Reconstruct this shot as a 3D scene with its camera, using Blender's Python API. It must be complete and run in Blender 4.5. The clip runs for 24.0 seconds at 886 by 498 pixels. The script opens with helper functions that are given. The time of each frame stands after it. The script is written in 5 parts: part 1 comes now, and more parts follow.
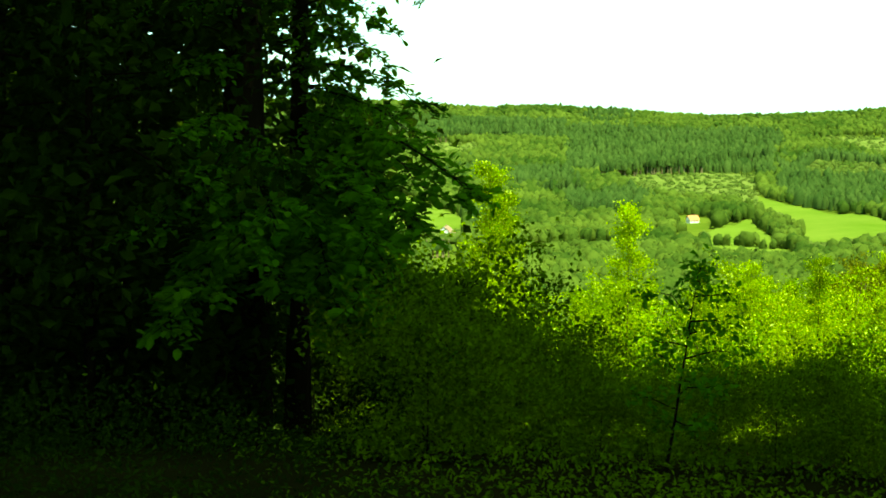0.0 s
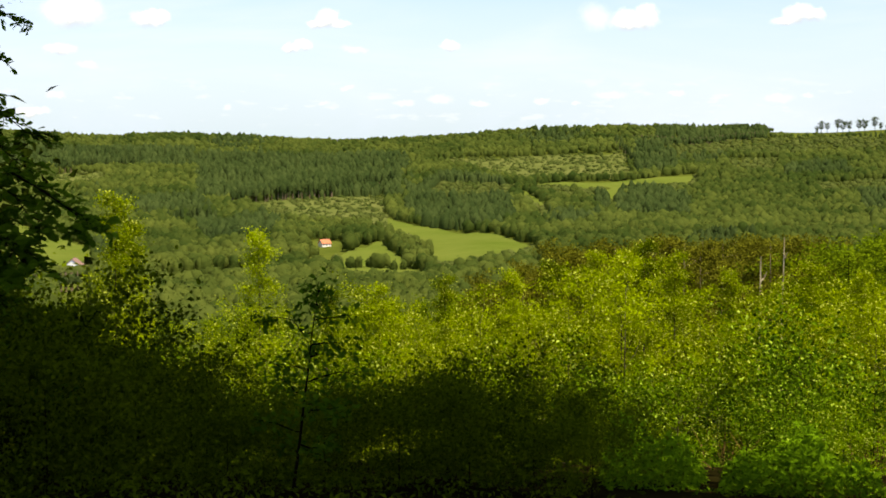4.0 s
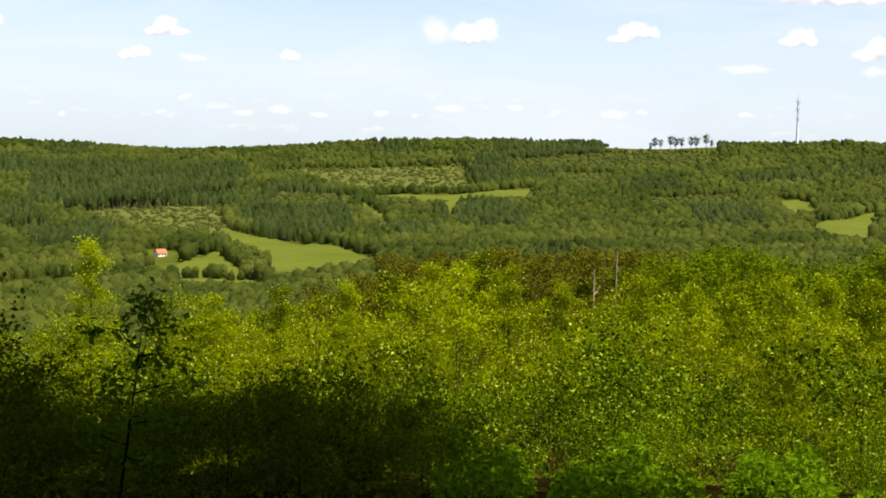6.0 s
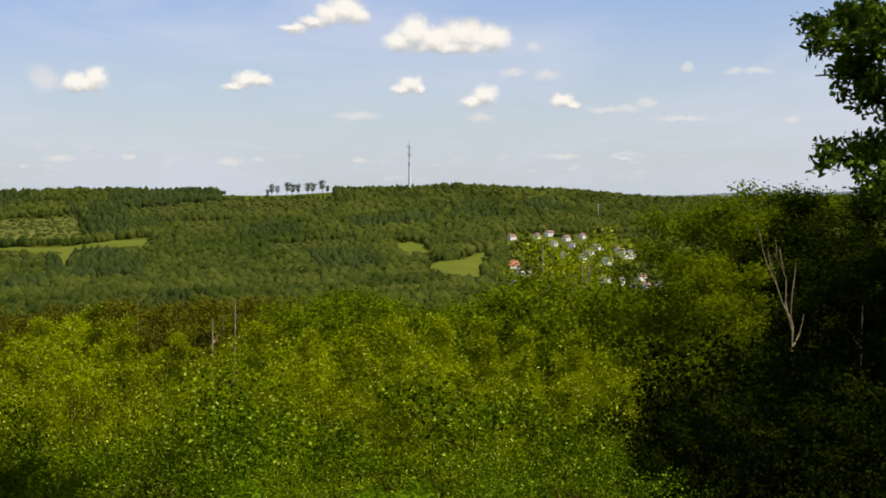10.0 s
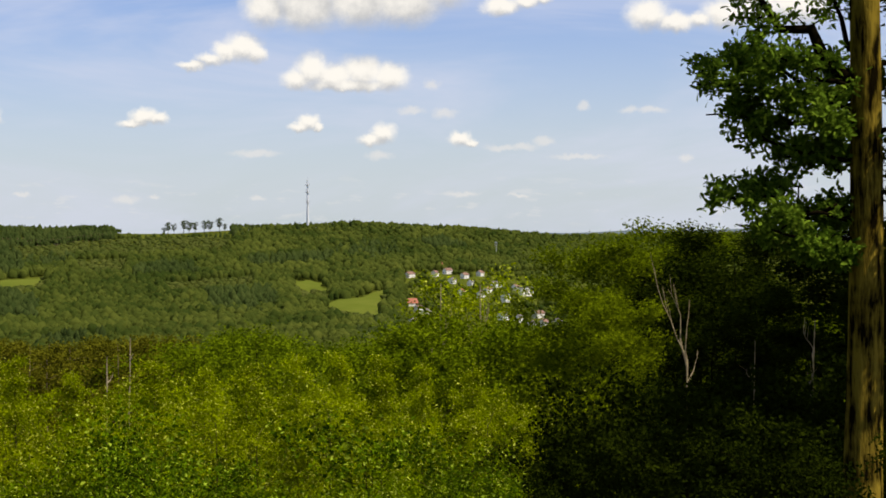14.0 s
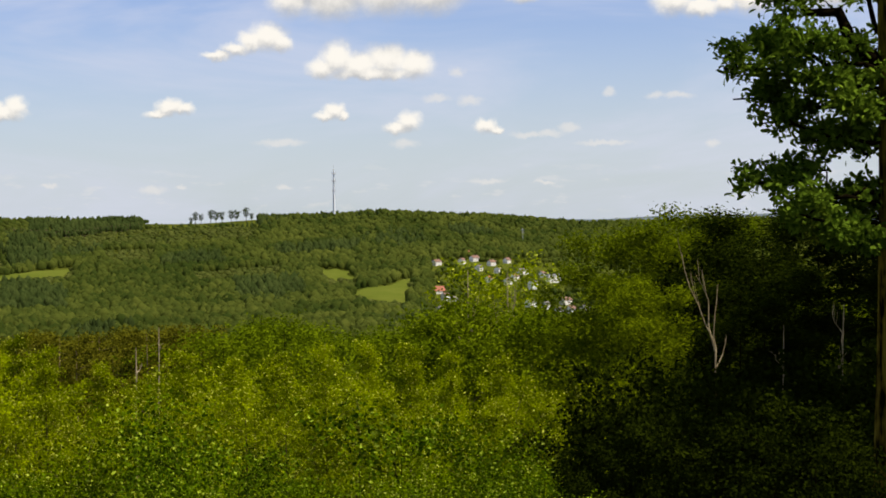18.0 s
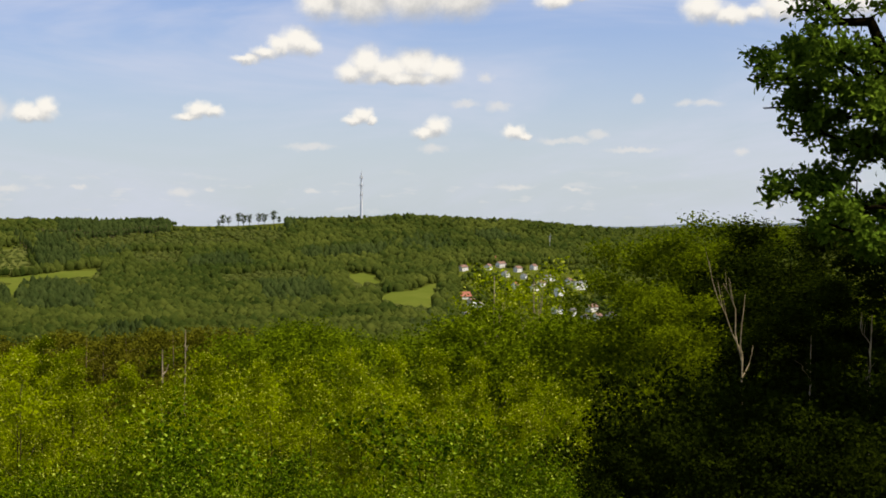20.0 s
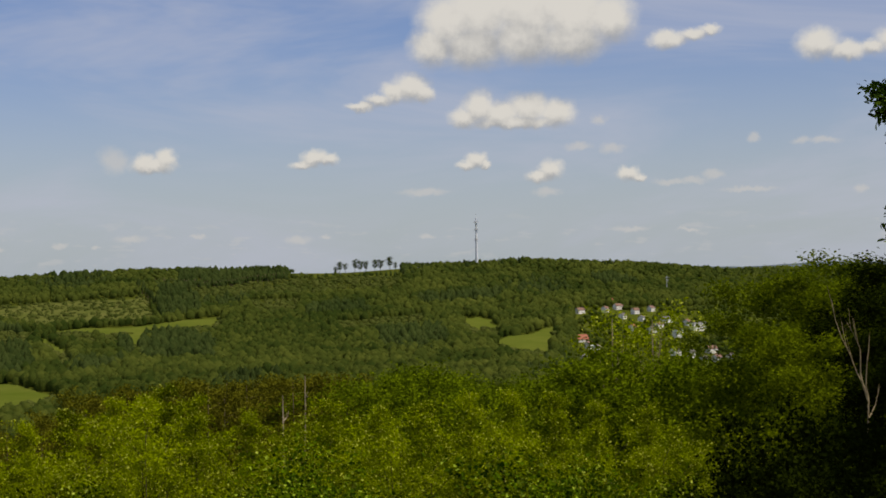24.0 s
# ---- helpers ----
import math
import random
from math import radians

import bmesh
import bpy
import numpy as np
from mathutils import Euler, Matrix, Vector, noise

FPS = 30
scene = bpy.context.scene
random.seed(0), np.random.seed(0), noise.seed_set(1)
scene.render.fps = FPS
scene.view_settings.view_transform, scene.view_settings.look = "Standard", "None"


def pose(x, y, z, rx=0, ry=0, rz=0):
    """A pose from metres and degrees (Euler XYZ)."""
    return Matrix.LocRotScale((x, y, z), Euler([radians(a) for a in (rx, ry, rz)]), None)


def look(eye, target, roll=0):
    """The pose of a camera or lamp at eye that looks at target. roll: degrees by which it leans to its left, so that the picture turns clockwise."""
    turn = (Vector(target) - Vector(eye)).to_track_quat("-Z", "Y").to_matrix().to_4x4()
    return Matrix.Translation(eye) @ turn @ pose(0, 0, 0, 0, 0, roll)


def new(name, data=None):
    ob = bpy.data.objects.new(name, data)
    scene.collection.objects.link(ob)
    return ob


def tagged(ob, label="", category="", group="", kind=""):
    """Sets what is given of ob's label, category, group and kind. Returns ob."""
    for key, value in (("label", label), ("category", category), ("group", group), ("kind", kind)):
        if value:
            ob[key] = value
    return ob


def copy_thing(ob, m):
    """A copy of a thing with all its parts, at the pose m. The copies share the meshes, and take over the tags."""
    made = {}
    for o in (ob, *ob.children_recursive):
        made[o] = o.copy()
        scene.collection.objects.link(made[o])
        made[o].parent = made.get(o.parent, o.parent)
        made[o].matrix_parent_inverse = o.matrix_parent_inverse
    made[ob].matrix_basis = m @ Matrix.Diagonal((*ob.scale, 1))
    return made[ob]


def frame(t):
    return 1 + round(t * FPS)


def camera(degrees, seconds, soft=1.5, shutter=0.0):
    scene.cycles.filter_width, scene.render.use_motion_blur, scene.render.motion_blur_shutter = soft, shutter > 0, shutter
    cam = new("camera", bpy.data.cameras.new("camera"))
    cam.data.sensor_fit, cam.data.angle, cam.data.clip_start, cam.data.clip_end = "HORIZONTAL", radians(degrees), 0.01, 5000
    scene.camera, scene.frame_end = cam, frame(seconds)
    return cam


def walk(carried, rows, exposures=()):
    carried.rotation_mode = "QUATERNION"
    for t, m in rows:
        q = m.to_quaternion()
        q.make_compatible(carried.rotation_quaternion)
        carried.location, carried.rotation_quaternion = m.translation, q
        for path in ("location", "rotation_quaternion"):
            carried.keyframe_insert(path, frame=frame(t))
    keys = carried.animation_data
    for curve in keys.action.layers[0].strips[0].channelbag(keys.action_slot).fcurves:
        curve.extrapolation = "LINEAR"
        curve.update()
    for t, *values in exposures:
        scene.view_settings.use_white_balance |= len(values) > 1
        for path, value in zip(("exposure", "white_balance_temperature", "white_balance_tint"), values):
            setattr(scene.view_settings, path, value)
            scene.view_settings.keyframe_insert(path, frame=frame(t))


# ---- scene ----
cam = camera(32.0, 24.0, 1.75)
EYE, ARM = 1.6, 0.35  # eye height, and the radius on which the held camera swings
# seconds, yaw, pitch, roll
ROWS = [
    (0, -0.00, -5.34, 0.92),
    (0.5, -0.53, -5.17, 1.25),
    (1, -2.02, -5.48, 1.42),
    (1.5, -4.06, -5.20, 1.41),
    (2, -6.37, -4.87, 1.03),
    (2.5, -7.87, -4.30, 0.22),
    (3, -9.85, -3.98, 0.89),
    (3.5, -11.80, -4.06, 0.44),
    (5.5, -18.03, -4.29, 0.44),
    (6, -19.56, -3.80, 0.89),
    (6.5, -21.99, -3.68, 1.25),
    (7, -23.88, -3.37, 0.95),
    (7.5, -25.29, -3.03, 0.41),
    (8, -27.29, -3.01, -0.44),
    (8.5, -28.48, -2.32, -0.23),
    (9, -30.21, -1.87, -0.11),
    (9.5, -32.02, -1.57, -0.29),
    (10, -33.60, -1.99, -0.26),
    (10.5, -35.00, -2.40, 0.28),
    (11, -36.79, -2.04, 0.47),
    (11.5, -37.01, -2.22, 0.78),
    (13.5, -37.15, -0.75, -0.20),
    (14, -37.37, -0.61, -0.36),
    (14.5, -37.36, -0.83, -0.34),
    (15, -37.24, -1.04, -0.34),
    (15.5, -36.99, -0.89, -0.48),
    (16, -36.89, -1.00, -0.16),
    (16.5, -36.97, -1.17, -0.12),
    (17, -36.78, -1.05, -0.35),
    (17.5, -36.58, -0.99, -0.89),
    (19.5, -35.54, -1.20, -0.18),
    (20, -35.39, -0.85, -0.18),
    (20.5, -35.40, 0.06, -1.01),
    (21, -34.60, 0.43, -0.68),
    (21.5, -33.90, 0.47, -0.68),
    (22, -32.92, 0.45, -0.96),
    (22.5, -31.87, 0.34, -0.17),
    (23, -31.35, 0.63, -1.44),
    (23.5, -31.26, 0.93, -1.45),
    (24, -31.13, 0.83, -1.18),
    ]
EXPOSURES = [
    (0.0, 1.6, 7300, -62), (0.4, 1.5, 6600, -8), (0.8, 1.56, 6500, -5), (2.0, 1.36, 6500, -6), (2.5, 1.02, 6500, -2), (3.0, 0.72, 6500, 4),
    (3.5, 0.58, 6500, 6), (6.0, 0.45, 6500, 10), (7.0, 0.28, 6500, 10), (8.0, 0.18, 6500, 10), (9.0, -0.03, 6500, 10), (10.0, -0.08, 6500, 10), (14.0, -0.05, 6500, 10), (20.0, -0.1, 6500, 10), (21.0, -0.4, 6500, 10), (24.0, -0.6, 6500, 10),
]
walk(cam, [(t, pose(-ARM * math.sin(radians(yaw)), ARM * math.cos(radians(yaw)) - ARM, EYE, 90 + pitch, 0, yaw) @ pose(0, 0, 0, 0, 0, roll))
           for t, yaw, pitch, roll in ROWS], EXPOSURES)

# ---- sun and sky ----
SUN_TH, SUN_EL = 156.0, 61.0  # degrees clockwise from straight ahead, degrees up
lamp = bpy.data.lights.new("sun", "SUN")
lamp.energy, lamp.angle, lamp.color = 5.0, radians(0.53), (1.0, 0.93, 0.80)
sun = new("sun", lamp)
sun_way = Vector((math.sin(radians(SUN_TH)) * math.cos(radians(SUN_EL)), math.cos(radians(SUN_TH)) * math.cos(radians(SUN_EL)), math.sin(radians(SUN_EL))))
sun.matrix_world = look(sun_way * 300, (0, 0, 0))

# Cumulus clouds, as puffs: bearing, elevation, half width, half height, in degrees
CLOUD_BANKS = [
    (31.5, 9.1, 1.1, 1.0), (32.7, 9.6, 1.5, 1.5), (34.5, 9.8, 1.7, 1.9), (36.2, 9.3, 1.5, 1.4), (37.5, 9.1, 0.9, 0.9), (30.9, 8.2, 0.8, 0.7), (32.4, 8.2, 1.3, 0.8), (34.3, 8.4, 1.4, 0.9), (36.0, 8.3, 1.3, 0.75),
    (44.95, 7.80, 0.78, 0.53), (45.95, 7.52, 0.78, 0.35), (46.84, 7.59, 0.51, 0.29), (47.83, 7.78, 0.86, 0.53), (48.91, 8.00, 0.92, 0.65), (50.45, 8.11, 1.22, 0.82), (39.55, 8.20, 0.73, 0.33),
    (40.48, 8.35, 0.53, 0.24), (41.14, 8.49, 0.37, 0.20),
]
CLOUDS_AHEAD = [
    (30.05, 6.71, 0.69, 0.49), (29.46, 6.57, 0.49, 0.37), (30.51, 6.52, 0.41, 0.33), (28.85, 6.29, 0.49, 0.24), (28.16, 6.02, 0.53, 0.18), (32.61, 5.95, 0.55, 0.59), (33.34, 5.69, 0.82, 0.49),
    (34.40, 5.88, 0.86, 0.55), (35.40, 5.69, 0.69, 0.49), (32.02, 5.59, 0.57, 0.33), (33.97, 5.34, 1.73, 0.24), (20.21, 4.06, 0.41, 0.37), (20.98, 4.14, 0.41, 0.41), (20.59, 3.94, 0.78, 0.29),
    (26.47, 4.17, 0.51, 0.31), (26.96, 4.11, 0.37, 0.24), (26.05, 3.93, 0.49, 0.16), (32.43, 4.02, 0.37, 0.27), (32.10, 3.88, 0.37, 0.16), (32.77, 3.86, 0.22, 0.14), (35.19, 3.59, 0.43, 0.37),
    (34.73, 3.33, 0.45, 0.24), (38.03, 3.35, 0.37, 0.29), (38.38, 3.21, 0.27, 0.14),
]
CLOUDS_BESIDE = [
    (9.37, 4.08, 0.41, 0.29), (9.03, 3.90, 0.41, 0.18), (9.71, 3.92, 0.37, 0.16), (13.80, 3.10, 0.31, 0.18), (8.47, 3.16, 0.29, 0.18), (8.03, 3.01, 0.33, 0.14), (-0.24, 2.93, 0.51, 0.22),
    (0.20, 4.26, 0.92, 0.53), (2.85, 4.08, 0.53, 0.29), (3.32, 4.11, 0.29, 0.24), (-1.24, 0.70, 0.51, 0.16),
]
WISPS_AHEAD = [
    (19.16, 4.14, 0.5, 0.42), (34.97, 2.74, 0.45, 0.16), (36.25, 4.40, 0.45, 0.16), (37.46, 4.32, 0.41, 0.18), (39.56, 3.04, 0.57, 0.12), (40.35, 3.08, 0.51, 0.12), (41.13, 3.25, 0.35, 0.16),
    (42.43, 2.68, 0.92, 0.08), (42.57, 4.53, 0.24, 0.16), (44.29, 4.36, 0.33, 0.12), (45.09, 4.33, 0.53, 0.12), (46.35, 2.58, 0.20, 0.14), (30.47, 2.86, 0.86, 0.14), (25.76, 1.15, 0.49, 0.16),
    (26.79, 1.26, 0.20, 0.08), (22.29, 1.42, 0.16, 0.06), (19.68, 1.29, 0.51, 0.12), (30.50, 1.20, 0.29, 0.10), (17.22, 1.12, 0.24, 0.08), (37.00, 5.41, 0.29, 0.16), (38.08, 1.32, 0.61, 0.10),
    (40.15, 1.26, 0.37, 0.06),
]
WISPS_BESIDE = [
    (10.09, 1.59, 0.22, 0.08), (12.13, 1.05, 0.31, 0.12), (13.47, 1.16, 0.47, 0.14), (14.92, 1.02, 0.35, 0.10), (9.18, 1.00, 0.22, 0.08), (5.68, 0.83, 0.16, 0.10), (17.11, 1.05, 0.20, 0.08),
    (18.46, 1.01, 0.16, 0.08), (10.28, 3.02, 0.41, 0.12), (0.68, 2.40, 0.35, 0.14), (-0.43, 1.33, 0.29, 0.12), (25.74, 1.16, 0.37, 0.08), (26.88, 1.24, 0.16, 0.06), (30.44, 1.18, 0.20, 0.10),
    (22.11, 1.38, 0.29, 0.08),
]


def node_maker(tree):
    """Short hand: N(kind, settings, inputs) adds a node; inputs are values or sockets."""
    def N(kind, ins=(), operation="", data_type="", interpolation_type="", clamp_factor=None):
        n = tree.nodes.new(kind)
        if operation:
            n.operation = operation
        if data_type:
            n.data_type = data_type
        if interpolation_type:
            n.interpolation_type = interpolation_type
        if clamp_factor is not None:
            n.clamp_factor = clamp_factor
        for key, value in (ins.items() if isinstance(ins, dict) else enumerate(ins)):
            if isinstance(value, bpy.types.NodeSocket):
                tree.links.new(value, n.inputs[key])
            elif value is not None:
                n.inputs[key].default_value = value
        return n
    return N


def build_sky():
    world = bpy.data.worlds.new("sky")
    scene.world = world
    world.use_nodes = True
    tree = world.node_tree
    tree.nodes.clear()
    N = node_maker(tree)
    M = lambda op, *ins: N("ShaderNodeMath", ins, operation=op).outputs[0]
    V = lambda op, *ins: N("ShaderNodeVectorMath", ins, operation=op)
    air = N("ShaderNodeTexSky")
    air.sky_type, air.sun_disc, air.sun_elevation, air.sun_rotation = "NISHITA", False, radians(SUN_EL), radians(SUN_TH)
    air.altitude, air.air_density, air.dust_density, air.ozone_density = 400, 1.0, 1.6, 1.2
    sky = air.outputs[0]
    way = N("ShaderNodeTexCoord").outputs["Generated"]
    xyz = N("ShaderNodeSeparateXYZ", [way]).outputs
    th = M("MULTIPLY", M("ARCTAN2", xyz[0], xyz[1]), 57.2958)
    el = M("MULTIPLY", M("ARCSINE", xyz[2]), 57.2958)
    p = N("ShaderNodeCombineXYZ", [th, el, 0.0]).outputs[0]
    billow = N("ShaderNodeTexNoise", {"Vector": p, "Scale": 2.4, "Detail": 6.0, "Roughness": 0.6}).outputs["Color"]
    swell = N("ShaderNodeTexNoise", {"Vector": p, "Scale": 0.9, "Detail": 2.0}).outputs["Color"]
    shift = V("MULTIPLY", V("SUBTRACT", billow, (0.5, 0.5, 0.5)).outputs[0], (0.5, 0.42, 0)).outputs[0]
    shift2 = V("MULTIPLY", V("SUBTRACT", swell, (0.5, 0.5, 0.5)).outputs[0], (0.34, 0.2, 0)).outputs[0]
    q = V("ADD", V("ADD", p, shift).outputs[0], shift2).outputs[0]

    def nearest(clouds, lower):
        best = None
        for a, b, w, h in clouds:
            b2 = b + 0.1 - lower * h
            d = V("LENGTH", V("MULTIPLY_ADD", q, (1 / w, 1 / h, 0), (-a / w, -b2 / h, 0)).outputs[0]).outputs["Value"]
            best = d if best is None else M("SMOOTH_MIN", best, d, 0.25)
        return best

    def ramp(x, lo, hi):
        return N("ShaderNodeMapRange", [x, lo, hi, 0.0, 1.0], interpolation_type="SMOOTHSTEP").outputs[0]

    heaps = CLOUD_BANKS + CLOUDS_AHEAD + CLOUDS_BESIDE
    big, big_low, small = nearest(heaps, 0.0), nearest(heaps, 1.0), nearest(WISPS_AHEAD + WISPS_BESIDE, 0.0)
    cover = M("MULTIPLY", ramp(big, 1.42, 0.5), 0.97)
    cover_small = M("MULTIPLY", ramp(small, 1.5, 0.3), 0.6)
    rough = N("ShaderNodeTexNoise", {"Vector": p, "Scale": 1.7, "Detail": 4.0, "Roughness": 0.6}).outputs[0]
    lit = ramp(M("MULTIPLY_ADD", rough, 1.5, M("SUBTRACT", big_low, big)), -0.25, 1.5)
    # thin high veils, and the pale air above the horizon
    streak = N("ShaderNodeTexNoise", {"Vector": V("MULTIPLY", p, (0.07, 0.26, 0)).outputs[0], "Scale": 1.0, "Detail": 5.0, "Roughness": 0.6, "Distortion": 0.6}).outputs[0]
    veil = M("MULTIPLY", ramp(streak, 0.38, 0.70), 0.6)
    bits = N("ShaderNodeTexNoise", {"Vector": V("MULTIPLY", p, (0.75, 2.4, 0)).outputs[0], "Scale": 1.0, "Detail": 4.0, "Roughness": 0.55}).outputs[0]
    band = M("MULTIPLY", ramp(el, 2.6, 1.2), ramp(el, 0.1, 0.6))
    bits = M("MULTIPLY", M("MULTIPLY", ramp(bits, 0.56, 0.70), band), 0.3)
    low = M("MULTIPLY", ramp(el, 9.0, 0.0), 0.72)
    blue = N("ShaderNodeVectorMath", [sky, (0.115, 0.118, 0.150)], operation="MULTIPLY").outputs[0]

    def mix(fac, a, b):
        n = N("ShaderNodeMix", {0: fac}, data_type="RGBA")
        for key, value in ((6, a), (7, b)):
            if isinstance(value, bpy.types.NodeSocket):
                tree.links.new(value, n.inputs[key])
            else:
                n.inputs[key].default_value = value
        return n.outputs[2]

    c = mix(low, blue, (0.68, 0.755, 0.79, 1))
    c = mix(veil, c, (0.70, 0.73, 0.86, 1))
    c = mix(bits, c, (0.86, 0.83, 0.80, 1))
    c = mix(cover_small, c, (0.86, 0.83, 0.79, 1))
    c = mix(cover, c, mix(lit, (0.56, 0.56, 0.56, 1), (1.05, 1.0, 0.91, 1)))
    bg = N("ShaderNodeBackground", [c, 1.0])
    out = N("ShaderNodeOutputWorld")
    tree.links.new(bg.outputs[0], out.inputs[0])


build_sky()


# ---- materials ----
def material(name, rough=0.8, metal=0.0):
    m = bpy.data.materials.new(name)
    m.use_nodes = True
    N = node_maker(m.node_tree)
    b = m.node_tree.nodes["Principled BSDF"]
    b.inputs["Roughness"].default_value, b.inputs["Metallic"].default_value = rough, metal
    b.inputs["Specular IOR Level"].default_value = 0.2
    return m, N, b


def leafy(name, dark, light, through_part=0.4, rough=0.5, scale=0.6, object_spread=0.35, island=1.0, patches=0.7, pale=None, relief=None):
    """Leaves: colour varies from leaf to leaf and from plant to plant; some light passes through. pale paints sun
    glints on a few leaves.
    """
    m, N, b = material(name, rough)
    t = m.node_tree
    geo = N("ShaderNodeNewGeometry")
    info = N("ShaderNodeObjectInfo")
    fac = N("ShaderNodeMath", [geo.outputs["Random Per Island"], (1.0 - object_spread) * island], operation="MULTIPLY").outputs[0]
    fac = N("ShaderNodeMath", [info.outputs["Random"], object_spread, fac], operation="MULTIPLY_ADD").outputs[0]
    patch = N("ShaderNodeTexNoise", {"Vector": geo.outputs["Position"], "Scale": scale, "Detail": 3.0}).outputs[0]
    fac = N("ShaderNodeMath", [patch, patches, N("ShaderNodeMath", [fac, -0.5 * patches + 0.25 * (1.0 - island)], operation="ADD").outputs[0]], operation="MULTIPLY_ADD").outputs[0]
    n = N("ShaderNodeMix", {0: fac, 6: (*dark, 1), 7: (*light, 1)}, data_type="RGBA")
    # sun glints painted: about one leaf in twelve takes the pale colour
    if pale:
        few = N("ShaderNodeMath", [geo.outputs["Random Per Island"], 0.92], operation="GREATER_THAN").outputs[0]
        n = N("ShaderNodeMix", {0: few, 6: n.outputs[2], 7: (*pale, 1)}, data_type="RGBA")
    t.links.new(n.outputs[2], b.inputs["Base Color"])
    b.inputs["Specular IOR Level"].default_value = 0.0
    if relief:
        # clumps of leaves on a crown's surface: size of a clump, depth
        lump = N("ShaderNodeTexNoise", {"Vector": geo.outputs["Position"], "Scale": 1.0 / relief[0], "Detail": 3.0, "Roughness": 0.65}).outputs[0]
        t.links.new(N("ShaderNodeBump", {"Strength": 1.0, "Distance": relief[1], "Height": lump}).outputs[0], b.inputs["Normal"])
    tr = N("ShaderNodeBsdfTranslucent", [n.outputs[2]])
    mx = N("ShaderNodeMixShader", [through_part, b.outputs[0], tr.outputs[0]])
    t.links.new(mx.outputs[0], t.nodes["Material Output"].inputs[0])
    return m


def mottled(name, dark, light, scale, rough=0.85, bump=0.3, fine=8.0, metal=0.0):
    m, N, b = material(name, rough, metal)
    if rough > 0.88:
        b.inputs["Specular IOR Level"].default_value = 0.0
    t = m.node_tree
    pos = N("ShaderNodeTexCoord").outputs["Object"]
    a = N("ShaderNodeTexNoise", {"Vector": pos, "Scale": scale, "Detail": 6.0, "Roughness": 0.6}).outputs[0]
    c = N("ShaderNodeTexNoise", {"Vector": pos, "Scale": scale * fine, "Detail": 4.0}).outputs[0]
    s = N("ShaderNodeMath", [c, 0.45, N("ShaderNodeMath", [a, 1.5, -0.5], operation="MULTIPLY_ADD").outputs[0]], operation="MULTIPLY_ADD").outputs[0]
    n = N("ShaderNodeMix", {0: s, 6: (*dark, 1), 7: (*light, 1)}, data_type="RGBA")
    t.links.new(n.outputs[2], b.inputs["Base Color"])
    bp = N("ShaderNodeBump", {"Strength": bump, "Distance": 0.5 / scale / fine, "Height": c})
    t.links.new(bp.outputs[0], b.inputs["Normal"])
    return m


def bark(name, dark, light, scale=9.0, stretch=0.18, contrast=1.0, relief=0.02):
    m, N, b = material(name, 0.9)
    b.inputs["Specular IOR Level"].default_value = 0.0
    t = m.node_tree
    pos = N("ShaderNodeTexCoord").outputs["Object"]
    p = N("ShaderNodeVectorMath", [pos, (1, 1, stretch)], operation="MULTIPLY").outputs[0]
    a = N("ShaderNodeTexNoise", {"Vector": p, "Scale": scale, "Detail": 5.0, "Roughness": 0.65}).outputs[0]
    big = N("ShaderNodeTexNoise", {"Vector": pos, "Scale": scale * 0.22, "Detail": 3.0}).outputs[0]
    s = N("ShaderNodeMath", [a, 2.2 * contrast, N("ShaderNodeMath", [big, 1.2 * contrast, 0.5 - 1.7 * contrast], operation="MULTIPLY_ADD").outputs[0]], operation="MULTIPLY_ADD").outputs[0]
    n = N("ShaderNodeMix", {0: s, 6: (*dark, 1), 7: (*light, 1)}, data_type="RGBA", clamp_factor=True)
    t.links.new(n.outputs[2], b.inputs["Base Color"])
    bp = N("ShaderNodeBump", {"Strength": 0.9, "Distance": relief, "Height": a})
    t.links.new(bp.outputs[0], b.inputs["Normal"])
    return m


BIRCH_LEAF = leafy("birch_leaf", (0.062, 0.088, 0.0003), (0.34, 0.405, 0.0008), 0.3, 0.5, 0.6, 0.55, 1.0, 0.9, (0.56, 0.58, 0.06))
BUSH_LEAF = leafy("birch_bush_leaf", (0.022, 0.04, 0.0003), (0.235, 0.325, 0.0008), 0.25, 0.5, 0.6, 0.4, 1.0, 0.9, (0.50, 0.56, 0.06))
HAZEL_LEAF = leafy("hazel_leaf", (0.018, 0.04, 0.001), (0.16, 0.25, 0.003), 0.25, 0.5, 1.2, 0.3, 1.0, 0.8, (0.36, 0.46, 0.03))
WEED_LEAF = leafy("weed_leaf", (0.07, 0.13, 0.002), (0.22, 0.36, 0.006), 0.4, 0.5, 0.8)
DRY_GRASS = leafy("dry_grass", (0.09, 0.055, 0.01), (0.22, 0.14, 0.03), 0.3, 0.7, 1.0)
# leaf tones darkened to stand in for half shade and deep shade
SHADY_LEAF = leafy("half_shade_leaf", (0.022, 0.036, 0.001), (0.135, 0.175, 0.003), 0.35, 0.7, 0.8)
DEEP_SHADE_LEAF = leafy("deep_shade_leaf", (0.005, 0.009, 0.001), (0.030, 0.042, 0.002), 0.25, 0.7, 0.8)
BEECH_LEAF = leafy("beech_leaf", (0.035, 0.075, 0.002), (0.13, 0.22, 0.007), 0.5, 0.5, 0.8)
OAK_LEAF = leafy("oak_leaf", (0.05, 0.10, 0.006), (0.22, 0.32, 0.025), 0.3, 0.4, 1.2)
MAPLE_LEAF = leafy("maple_leaf", (0.036, 0.060, 0.001), (0.20, 0.245, 0.004), 0.35, 0.55, 0.12)
